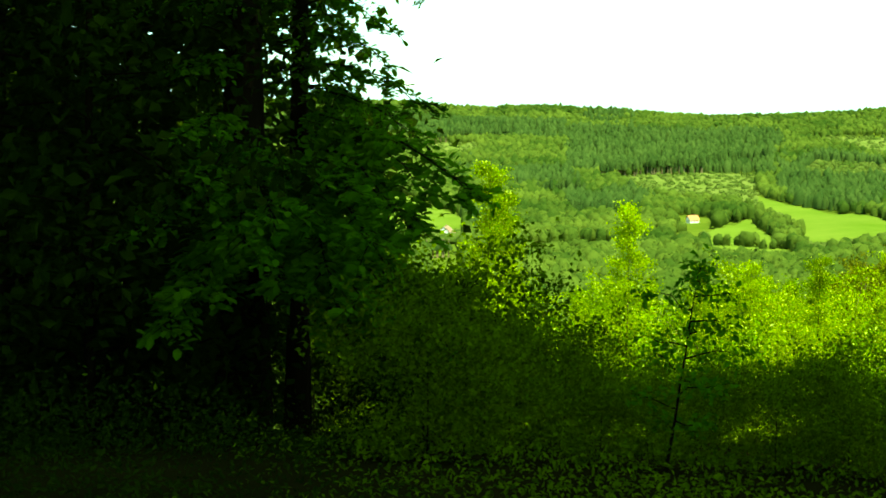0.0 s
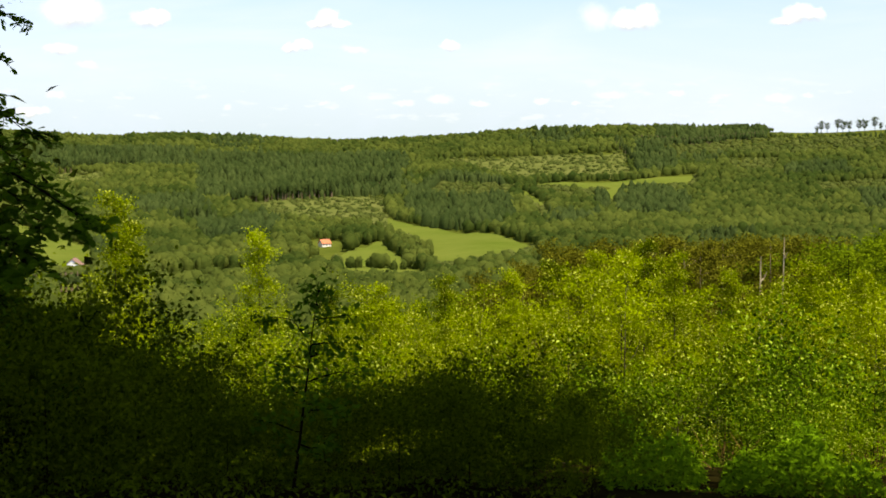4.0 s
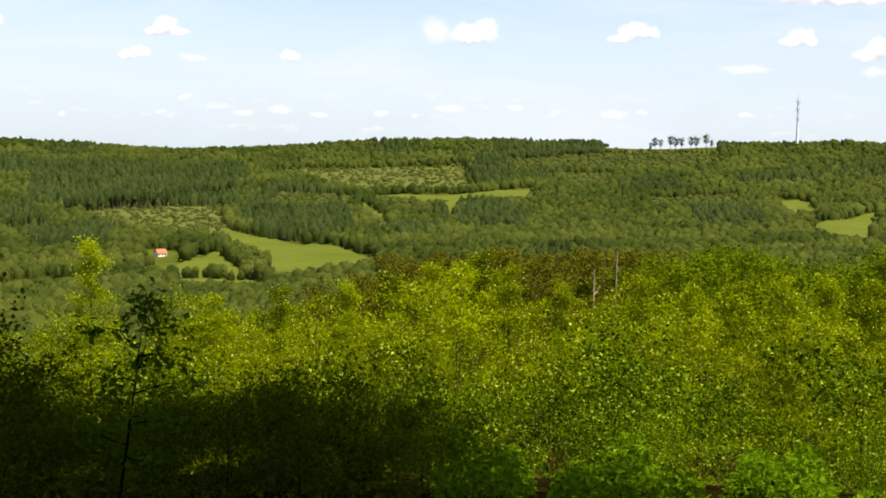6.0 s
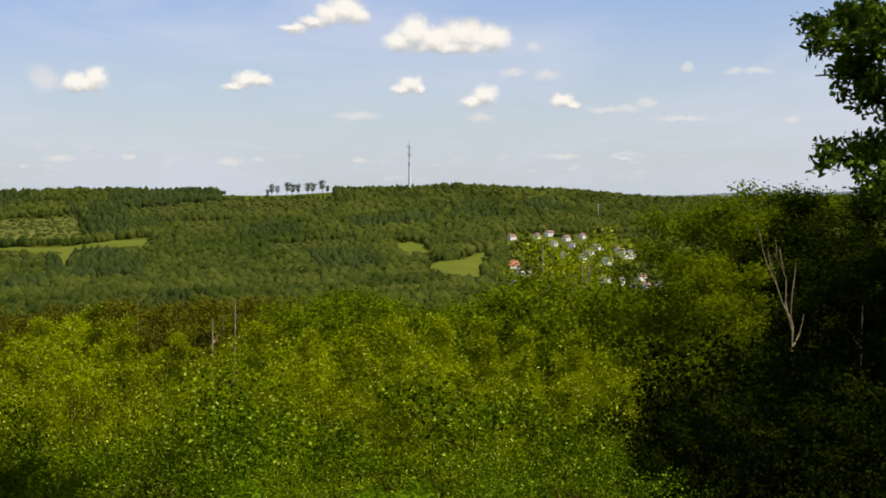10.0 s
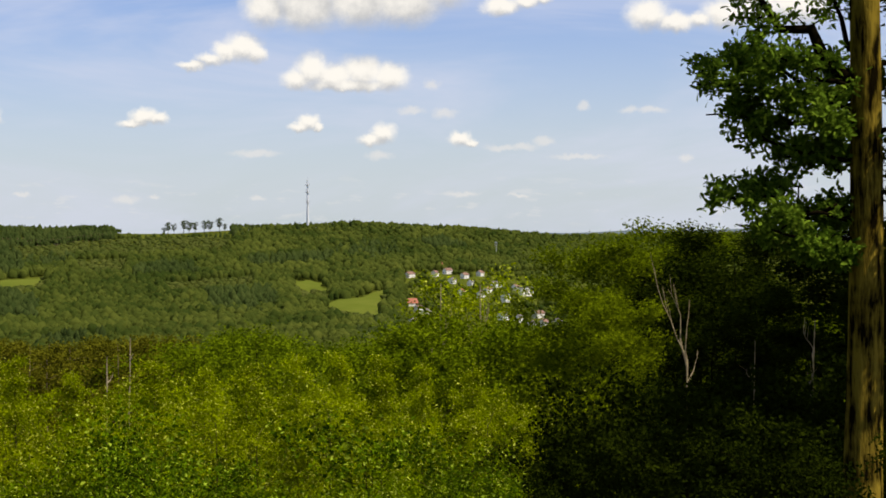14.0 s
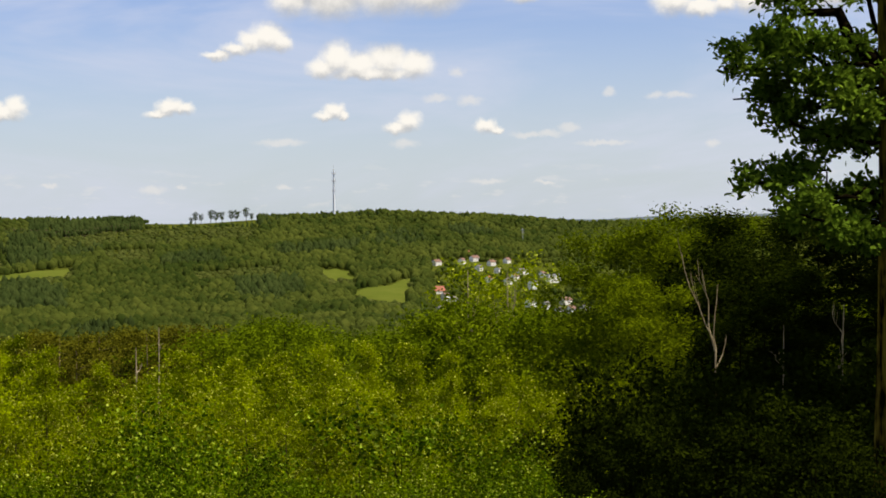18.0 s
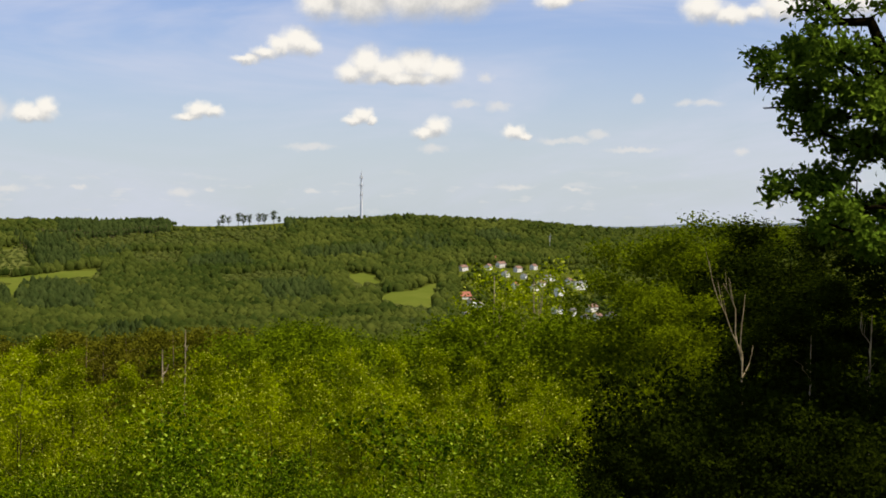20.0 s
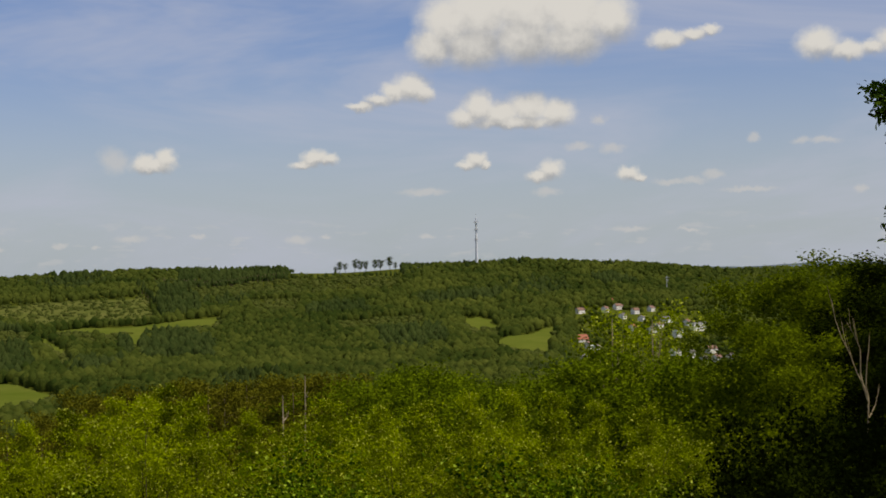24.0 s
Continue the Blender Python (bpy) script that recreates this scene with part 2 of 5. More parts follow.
WOOD_LEAF = leafy("woodland_leaf", (0.034, 0.058, 0.001), (0.19, 0.245, 0.004), 0.3, 0.55, 0.12)
# hornbeam green darkened: the wood's shade is put into the colour
SHADE_LEAF = leafy("shaded_hornbeam_leaf", (0.004, 0.009, 0.001), (0.032, 0.045, 0.002), 0.25, 0.55, 0.2)
PINE_LEAF = leafy("pine_needles", (0.032, 0.035, 0.002), (0.185, 0.17, 0.010), 0.15, 0.7, 0.15)
# far broadleaf green holds a little blue in place of haze
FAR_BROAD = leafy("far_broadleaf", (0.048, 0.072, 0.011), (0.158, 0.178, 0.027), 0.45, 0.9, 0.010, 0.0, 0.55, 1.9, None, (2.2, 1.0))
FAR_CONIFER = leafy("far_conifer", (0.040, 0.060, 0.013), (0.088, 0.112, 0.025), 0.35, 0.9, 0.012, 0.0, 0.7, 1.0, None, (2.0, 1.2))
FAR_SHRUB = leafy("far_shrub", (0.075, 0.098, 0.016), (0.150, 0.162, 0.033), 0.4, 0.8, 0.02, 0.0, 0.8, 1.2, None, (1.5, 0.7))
GRASS = mottled("meadow_grass", (0.082, 0.110, 0.010), (0.145, 0.155, 0.024), 0.02, 0.9, 0.2, 14.0)
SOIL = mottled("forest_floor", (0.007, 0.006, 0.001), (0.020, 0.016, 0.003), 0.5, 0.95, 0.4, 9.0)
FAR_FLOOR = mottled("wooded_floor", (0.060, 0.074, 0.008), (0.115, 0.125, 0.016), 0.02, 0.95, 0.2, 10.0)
SCRUB = mottled("cleared_slope", (0.080, 0.098, 0.015), (0.150, 0.145, 0.036), 0.03, 0.95, 0.3, 12.0)
PATH = mottled("gravel_track", (0.30, 0.27, 0.20), (0.48, 0.43, 0.33), 0.2, 0.95, 0.3)
# bark tone blackened: deep shade round the near trunks is put into it
BARK = bark("shade_dark_bark", (0.005, 0.0038, 0.0015), (0.013, 0.0095, 0.004))
OAK_BARK = bark("oak_bark", (0.010, 0.007, 0.002), (0.32, 0.22, 0.025), 13.0, 0.16, 2.2, 0.06)
BIRCH_BARK = bark("birch_bark", (0.025, 0.018, 0.008), (0.13, 0.10, 0.05), 20.0, 0.5)
DEAD_WOOD = bark("dead_wood", (0.18, 0.135, 0.065), (0.52, 0.41, 0.23), 10.0, 0.15)
TRUNK_FAR = bark("pine_trunk", (0.09, 0.065, 0.035), (0.25, 0.18, 0.09), 3.0, 0.2)
WHITE_WALL = mottled("white_render", (0.84, 0.78, 0.66), (0.92, 0.86, 0.74), 0.4, 0.85, 0.1)
RED_TILE = mottled("red_roof_tile", (0.30, 0.10, 0.055), (0.42, 0.16, 0.085), 0.8, 0.8, 0.4)
ORANGE_TILE = mottled("orange_roof_tile", (0.46, 0.15, 0.06), (0.60, 0.22, 0.09), 0.8, 0.8, 0.4)
GREY_TILE = mottled("grey_roof_tile", (0.13, 0.11, 0.09), (0.22, 0.19, 0.16), 0.8, 0.8, 0.4)
BROWN_TILE = mottled("brown_roof_tile", (0.19, 0.10, 0.065), (0.30, 0.18, 0.12), 0.8, 0.8, 0.4)
PANE = mottled("window_pane", (0.03, 0.03, 0.03), (0.06, 0.06, 0.06), 0.5, 0.3, 0.0)
MAST_PAINT = mottled("pale_mast_paint", (0.72, 0.72, 0.70), (0.84, 0.84, 0.82), 0.3, 0.5, 0.05)
STEEL = mottled("galvanised_steel", (0.40, 0.40, 0.40), (0.58, 0.58, 0.58), 0.5, 0.5, 0.1)
# blue-grey haze of the distance is put into the hill colour
FAR_HILL = mottled("hazy_far_hill", (0.12, 0.15, 0.155), (0.16, 0.185, 0.19), 0.004, 1.0, 0.0)

# ---- shared builders ----
rng = np.random.default_rng(7)


def flat(th, r):
    return r * math.sin(radians(th)), r * math.cos(radians(th))


# height of the wooded ridge's ground over the eye's level, in degrees, by bearing
RIDGE_TH = [-60, -2, 1.5, 4.3, 9, 12, 15.5, 19.5, 25, 25.6, 27.5, 29.5, 34, 37.5, 40, 42, 60]
RIDGE_EL = [0.11, -0.03, -0.21, -0.11, -0.34, -0.31, -0.06, 0.15, 0.12, 0.03, 0.05, 0.11, 0.25, 0.11, -0.09, -0.25, -0.27]
NEAR_R = [0, 8, 14, 22, 30, 45, 80, 200, 450, 900]
NEAR_Z = [0, -0.3, -1.4, -3.2, -5.2, -9.0, -18, -43, -70, -88.3]
FOOT_EL, FOOT_R, TOP_R = -5.7, 900.0, 2500.0


def slope_el(th, r):
    s = np.clip((r - FOOT_R) / (TOP_R - FOOT_R), 0, 1)
    return FOOT_EL + (np.interp(th, RIDGE_TH, RIDGE_EL) - FOOT_EL) * s ** 0.8


def ground_polar(th, r):
    """Height of the ground at a bearing (degrees) and a distance."""
    th, r = np.asarray(th, float), np.asarray(r, float)
    near = np.interp(r, NEAR_R, NEAR_Z)
    far = EYE + r * np.tan(np.radians(slope_el(th, r)))
    past = np.clip((r - TOP_R) / 500, 0, 1)
    far = far - past ** 1.5 * 45 - np.clip((r - TOP_R) / 2500, 0, 1) * 10
    front = np.where(r < FOOT_R, near, far)
    front = front + np.clip((r - 200) / 400, 0, 1) * 1.6 * np.sin(th * 0.9 + r * 0.011) * np.cos(r * 0.017 - th * 0.5)
    away = np.clip((np.abs((th - 20 + 180) % 360 - 180) - 55) / 45, 0, 1)
    away = away * away * (3 - 2 * away)
    back = -np.clip(r - 30, 0, None) * 0.02
    return front * (1 - away) + back * away


def ground_at(x, y):
    return float(ground_polar(math.degrees(math.atan2(x, y)), math.hypot(x, y)))


def reach_of(th, el):
    """How far off the far slope is seen under an elevation."""
    s = (el - FOOT_EL) / (float(np.interp(th, RIDGE_TH, RIDGE_EL)) - FOOT_EL)
    return FOOT_R + (TOP_R - FOOT_R) * max(0.0, min(1.0, s)) ** 1.25


def mesh_of(name, verts, faces, mat, smooth=False):
    """A mesh from an n x 3 array and an array of faces that have all one length, or a list of such arrays."""
    me = bpy.data.meshes.new(name)
    groups = faces if isinstance(faces, list) else [faces]
    groups = [np.asarray(g, np.int32) for g in groups if len(g)]
    verts = np.asarray(verts, np.float32)
    me.vertices.add(len(verts))
    me.vertices.foreach_set("co", verts.ravel())
    loops = np.concatenate([g.ravel() for g in groups])
    sizes = np.concatenate([np.full(len(g), g.shape[1], np.int32) for g in groups])
    me.loops.add(len(loops))
    me.loops.foreach_set("vertex_index", loops)
    me.polygons.add(len(sizes))
    me.polygons.foreach_set("loop_start", np.concatenate([[0], np.cumsum(sizes)[:-1]]).astype(np.int32))
    me.polygons.foreach_set("use_smooth", np.full(len(sizes), smooth, bool))
    me.update(calc_edges=True)
    me.materials.append(mat)
    return me


def part(name, me, parent, label=""):
    ob = new(name, me)
    ob.parent = parent
    return tagged(ob, label)


def tube(points, radii, sides=7):
    """A tapered tube along points: vertices and quads, closed at its end."""
    pts = np.asarray(points, float)
    n = len(pts)
    tang = np.gradient(pts, axis=0)
    tang /= np.linalg.norm(tang, axis=1)[:, None] + 1e-9
    ref = np.where(np.abs(tang[:, 2:3]) > 0.9, [[1.0, 0, 0]], [[0, 0, 1.0]])
    a = np.cross(tang, ref)
    a /= np.linalg.norm(a, axis=1)[:, None] + 1e-9
    b = np.cross(tang, a)
    ang = np.linspace(0, 2 * np.pi, sides, endpoint=False)
    ring = a[:, None, :] * np.cos(ang)[None, :, None] + b[:, None, :] * np.sin(ang)[None, :, None]
    v = pts[:, None, :] + ring * np.asarray(radii, float)[:, None, None]
    i = np.arange(n - 1)[:, None] * sides
    j = np.arange(sides)[None, :]
    k = (j + 1) % sides
    q = np.stack([i + j, i + k, i + sides + k, i + sides + j], -1).reshape(-1, 4)
    return v.reshape(-1, 3), q


def join(pieces):
    vs, fs, at = [], [], 0
    for v, f in pieces:
        vs.append(v)
        fs.append(np.asarray(f) + at)
        at += len(v)
    return np.concatenate(vs), np.concatenate(fs)


def leaves(points, size, g, flatness=0.5, slim=0.55, droop=0.0, rounded=False, axes=None):
    """Folded, pointed leaves at points, each with its own turn and size."""
    n = len(points)
    nor = g.normal(size=(n, 3)) * (1 - flatness)
    nor[:, 2] += flatness * 1.2
    nor /= np.linalg.norm(nor, axis=1)[:, None]
    ax = g.normal(size=(n, 3)) if axes is None else axes + g.normal(size=(n, 3)) * 0.35
    ax[:, 2] -= droop * 2
    ax -= nor * (ax * nor).sum(1)[:, None]
    ax /= np.linalg.norm(ax, axis=1)[:, None]
    side = np.cross(nor, ax)
    s = size * g.uniform(0.6, 1.25, n)[:, None]
    mid = points + ax * s * 0.42
    fold = nor * s * 0.12
    if rounded:
        far = points + ax * s * 0.8
        v = np.stack([points, mid + side * s * slim * 0.42 + fold, far + side * s * slim * 0.4 + fold, points + ax * s, far - side * s * slim * 0.4 + fold, mid - side * s * slim * 0.42 + fold], 1)
        return v.reshape(-1, 3), np.arange(n * 6).reshape(n, 6)
    v = np.stack([points, mid + side * s * slim * 0.5 + fold, points + ax * s, mid - side * s * slim * 0.5 + fold], 1).reshape(-1, 3)
    return v, np.arange(n * 4).reshape(n, 4)


def branch_line(start, turn, length, rise, g, n=5, sag=0.0):
    """A bent limb: from start towards a bearing, rising by rise (a ratio), sagging at its end."""
    s = np.linspace(0, 1, n)
    d = np.array([math.sin(turn), math.cos(turn), 0])
    p = np.asarray(start)[None, :] + s[:, None] * d * length
    p[:, 2] += s * rise * length - sag * length * s ** 2
    p[1:] += g.normal(size=(n - 1, 3)) * length * 0.05
    return p


def along(line, s):
    x = s * (len(line) - 1)
    i = np.clip(x.astype(int), 0, len(line) - 2)
    f = (x - i)[:, None]
    return line[i] * (1 - f) + line[i + 1] * f


TOPS = {}  # true height of each kind of tree, its leaves included


def make_tree(name, label, category, g, height, trunk_r, first, limbs, reach, rise, n_leaves, leaf_size, leaf_mat, bark_mat,
              shape="round", spread=0.22, flatness=0.5, slim=0.55, sag=0.0, lean=0.02, twigs=4, group="", sides=8, droop=0.0, show_twigs=False, bare=None):
    """A tree at the origin: trunk, one mesh a limb with its twigs, and a crown of leaves."""
    top = tagged(new(name), label, category, group)
    n = 9
    s = np.linspace(0, 1, n)
    wob = np.cumsum(g.normal(size=(n, 2)), 0) * lean * height / n
    line = np.stack([wob[:, 0] - wob[0, 0], wob[:, 1] - wob[0, 1], s * height - 0.15], 1)
    rad = trunk_r * (1 - 0.9 * s) + trunk_r * 0.35 * np.exp(-s * 18)
    part("trunk", mesh_of("trunk", *tube(line, rad, sides), bark_mat, True), top)
    anchors = []
    for i in range(limbs):
        u = first + (0.97 - first) * (i + 0.5) / limbs
        rel = (u - first) / (1 - first)
        if shape == "round":
            k = 0.45 + 0.75 * math.sin(math.pi * min(1, rel * 0.85 + 0.12))
        elif shape == "cone":
            k = 1.1 * (1 - rel) + 0.16
        elif shape == "flat":
            k = 0.5 + 0.6 * rel
        else:
            k = 0.75 + 0.3 * math.sin(math.pi * rel)
        length = reach * k * g.uniform(0.8, 1.2)
        start = along(line, np.array([u]))[0]
        limb = branch_line(start, i * 2.399 + g.uniform(-0.5, 0.5), length, rise * g.uniform(0.5, 1.4), g, 5, sag)
        r0 = max(0.005, min(trunk_r * (1 - 0.9 * u) * 0.45, length * 0.016))
        tubes = [tube(limb, r0 * np.linspace(1, 0.25, 5), 4)]
        anchors.append(along(limb, g.uniform(0.25, 1.0, 14)))
        for _ in range(twigs):
            at = along(limb, np.array([g.uniform(0.3, 0.98)]))[0]
            tw = branch_line(at, g.uniform(0, 6.28), length * g.uniform(0.25, 0.5), g.uniform(-0.2, 0.7), g, 4, sag * 0.7)
            if show_twigs:
                tubes.append(tube(tw, r0 * 0.35 * np.linspace(1, 0.3, 4), 3))
            anchors.append(along(tw, g.uniform(0.1, 1.0, 12)))
        part("branch", mesh_of("branch", *join(tubes), bark_mat, True), top)
    anchors.append(along(line, g.uniform(0.8, 1.0, 20)))
    a = np.concatenate(anchors)
    pick = a[g.integers(0, len(a), n_leaves)] + np.clip(g.normal(size=(n_leaves, 3)), -1.9, 1.9) * reach * spread * np.array([1, 1, 0.7])
    pick[:, 2] = np.maximum(pick[:, 2], 0.08)
    if bare:
        # few leaves before the trunk on the open side: bearing, half width, leafy band from and to
        a, half, z0, z1 = radians(bare[0]), *bare[1:]
        side = pick[:, 0] * math.cos(a) - pick[:, 1] * math.sin(a)
        front = pick[:, 0] * -math.sin(a) - pick[:, 1] * math.cos(a)
        pick = pick[~((front > 0) & (np.abs(side) < half) & ((pick[:, 2] < z0) | (pick[:, 2] > z1)))]
        n_leaves = len(pick)
    TOPS[top.name] = float(np.quantile(pick[:, 2], 0.995))
    part("crown", mesh_of("crown", *leaves(pick, leaf_size, g, flatness, slim, droop), leaf_mat), top)
    return top


def place(ob, th, r, turn=0.0, size=1.0, sink=0.0):
    x, y = flat(th, r)
    ob.matrix_basis = pose(x, y, ground_at(x, y) - sink, 0, 0, turn) @ Matrix.Scale(size, 4)
    return ob


def put_copy(ob, th, r, turn, size):
    x, y = flat(th, r)
    c = copy_thing(ob, Matrix.Identity(4))
    c.matrix_basis = pose(x, y, ground_at(x, y), 0, 0, turn) @ Matrix.Scale(size, 4)
    return c


# ---- ground ----
def build_ground():
    th = np.concatenate([np.linspace(-180, -40, 36, endpoint=False), np.linspace(-40, 80, 241), np.linspace(84, 176, 24)])
    r = np.concatenate([[0.0], np.geomspace(1.5, 250, 44), np.linspace(280, 900, 22), np.linspace(920, 2560, 83), np.linspace(2650, 4900, 16)])
    T, R = np.meshgrid(th, r)
    z = ground_polar(T, R)
    n, m = R.shape
    v = np.stack([R * np.sin(np.radians(T)), R * np.cos(np.radians(T)), z], -1).reshape(-1, 3)
    i = np.arange(n - 1)[:, None] * m
    j = np.arange(m)[None, :]
    k = (j + 1) % m
    q = np.stack([i + j, i + m + j, i + m + k, i + k], -1).reshape(-1, 4)
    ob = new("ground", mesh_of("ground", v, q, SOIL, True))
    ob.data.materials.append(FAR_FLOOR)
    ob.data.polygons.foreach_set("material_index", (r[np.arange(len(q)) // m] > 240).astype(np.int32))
    tagged(ob, "hillside and valley floor with dark forest soil", "ground", "", "structure")


build_ground()

# open land on the far slope: corners as bearing and elevation, upper left first, clockwise
MEADOWS = [
    ("meadow", GRASS, [(11.9, -3.42), (15.6, -3.78), (17.2, -4.28), (13.5, -5.1)], "long grass meadow on the far valley side"),
    ("meadow", GRASS, [(11.1, -3.12), (11.9, -3.3), (13.2, -3.8), (11.9, -3.85)], "narrow upper end of a grass meadow"),
    ("meadow", GRASS, [(9.6, -4.5), (11.3, -4.1), (13.0, -5.3), (9.9, -5.6)], "pale green meadow below a hedge"),
    ("meadow", GRASS, [(16.85, -1.96), (23.0, -1.54), (22.6, -1.88), (18.9, -2.1)], "long green field under a wooded slope"),
    ("meadow", GRASS, [(19.4, -2.03), (20.3, -2.05), (19.95, -2.5), (19.7, -2.5)], "lower corner of a green field between trees"),
    ("meadow", GRASS, [(31.7, -1.78), (32.8, -1.83), (33.1, -2.15), (32.2, -2.2)], "small green clearing in the woods"),
    ("meadow", GRASS, [(33.0, -2.6), (35.3, -2.18), (34.95, -3.15), (33.4, -2.95)], "green meadow beside the village"),
    ("meadow", GRASS, [(-1.8, -3.4), (0.5, -4.0), (0.9, -4.8), (-2.2, -4.9)], "green meadow round a white farmhouse"),
    ("meadow", GRASS, [(3.0, -5.2), (6.2, -5.1), (7.0, -5.65), (3.2, -5.68)], "grassy valley floor"),
    ("meadow", GRASS, [(16.4, -2.2), (16.7, -2.2), (17.5, -2.75), (17.2, -2.8)], "grassy lane between woods"),
    ("track", PATH, [(11.0, -3.5), (11.15, -3.5), (11.0, -3.95), (10.8, -3.95)], "pale gravel track"),
    ("cleared_slope", SCRUB, [(13.0, -1.0), (20.3, -0.75), (20.5, -1.62), (16.6, -1.8)], "cleared hillside with pale dry grass and shrubs"),
    ("cleared_slope", SCRUB, [(6.3, -2.62), (11.5, -2.3), (11.4, -3.5), (7.4, -3.3)], "shrubby cleared strip under tall conifers"),
    ("cleared_slope", SCRUB, [(-0.6, -1.5), (1.3, -1.5), (1.2, -1.85), (-0.7, -1.95)], "small clear-cut in the forest"),
]


def in_quad(corners, th, el, grow=0.0):
    c = np.array(corners)
    mid = c.mean(0)
    inside = np.ones(np.shape(th), bool)
    for a, b in zip(c, np.roll(c, -1, 0)):
        e = b - a
        side = e[0] * (el - a[1]) - e[1] * (th - a[0])
        inside &= side / np.hypot(*e) < grow
    return inside


def build_meadow(name, mat, corners, label, lift):
    a, b, c, d = [np.array(p, float) for p in corners]
    n, m = 40, 14
    u, w = np.meshgrid(np.linspace(0, 1, n), np.linspace(0, 1, m))
    p = (1 - w)[..., None] * ((1 - u)[..., None] * a + u[..., None] * b) + w[..., None] * ((1 - u)[..., None] * d + u[..., None] * c)
    th = p[..., 0] + 0.12 * np.sin(w * 9 + a[0]) * (np.abs(u - 0.5) * 2) ** 4
    el = p[..., 1] + 0.06 * np.sin(u * 11 + a[0] * 3) * (np.abs(w - 0.5) * 2) ** 4
    r = np.array([[reach_of(t, e) for t, e in zip(*row)] for row in zip(th, el)])
    v = np.stack([r * np.sin(np.radians(th)), r * np.cos(np.radians(th)), ground_polar(th, r) + lift], -1).reshape(-1, 3)
    i = (np.arange(m - 1)[:, None] * n + np.arange(n - 1)[None, :]).ravel()
    q = np.stack([i, i + n, i + n + 1, i + 1], -1)
    tagged(new(name, mesh_of(name, v, q, mat, True)), label, "meadow", "", "structure")


for i, row in enumerate(MEADOWS):
    build_meadow(*row, 0.8 + 0.06 * i)


def build_far_hills():
    """A low range behind the ridge, its blue haze put into the colour."""
    th = np.linspace(37, 78, 90)
    el = 0.03 + 0.05 * np.sin(th * 0.45 - 1.2) + 0.03 * np.sin(th * 1.3) + 0.008 * np.sin(th * 7)
    r = 4700.0
    top = EYE + r * np.tan(np.radians(el))
    x, y = r * np.sin(np.radians(th)), r * np.cos(np.radians(th))
    v = np.concatenate([np.stack([x * 0.96, y * 0.96, top * 0 - 70], -1), np.stack([x, y, top], -1), np.stack([x * 1.03, y * 1.03, top * 0 - 70], -1)])
    n = len(th)
    i = np.arange(n - 1)
    q = np.concatenate([np.stack([i + k * n, i + 1 + k * n, i + 1 + (k + 1) * n, i + (k + 1) * n], -1) for k in (0, 1)])
    tagged(new("backdrop_hills", mesh_of("backdrop_hills", v, q, FAR_HILL, True)), "low wooded hills far beyond the valley, blue haze in their colour", "hills", "", "structure")


build_far_hills()


# ---- far woods ----
def scatter(r0, r1, step, g, th0=-15.0, th1=50.0):
    out = []
    r = r0
    while r < r1:
        d = step * (1 + 0.25 * (r - r0) / (r1 - r0))
        n = int(radians(th1 - th0) * r / d)
        th = th0 + (np.arange(n) + g.uniform(-0.45, 0.45, n)) * (th1 - th0) / n
        out.append(np.stack([th, r + g.uniform(-0.45, 0.45, n) * d], 1))
        r += d
    return np.concatenate(out)


def round_crown(level):
    """Directions and faces of a ball without its underside."""
    bm = bmesh.new()
    bmesh.ops.create_icosphere(bm, subdivisions=level, radius=1)
    bmesh.ops.delete(bm, geom=[f for f in bm.faces if f.calc_center_median().z < -0.45], context="FACES_ONLY")
    bmesh.ops.delete(bm, geom=[v for v in bm.verts if not v.link_faces], context="VERTS")
    bm.verts.index_update()
    v, f = np.array([p.co[:] for p in bm.verts]), np.array([[p.index for p in q.verts] for q in bm.faces])
    bm.free()
    return v, f


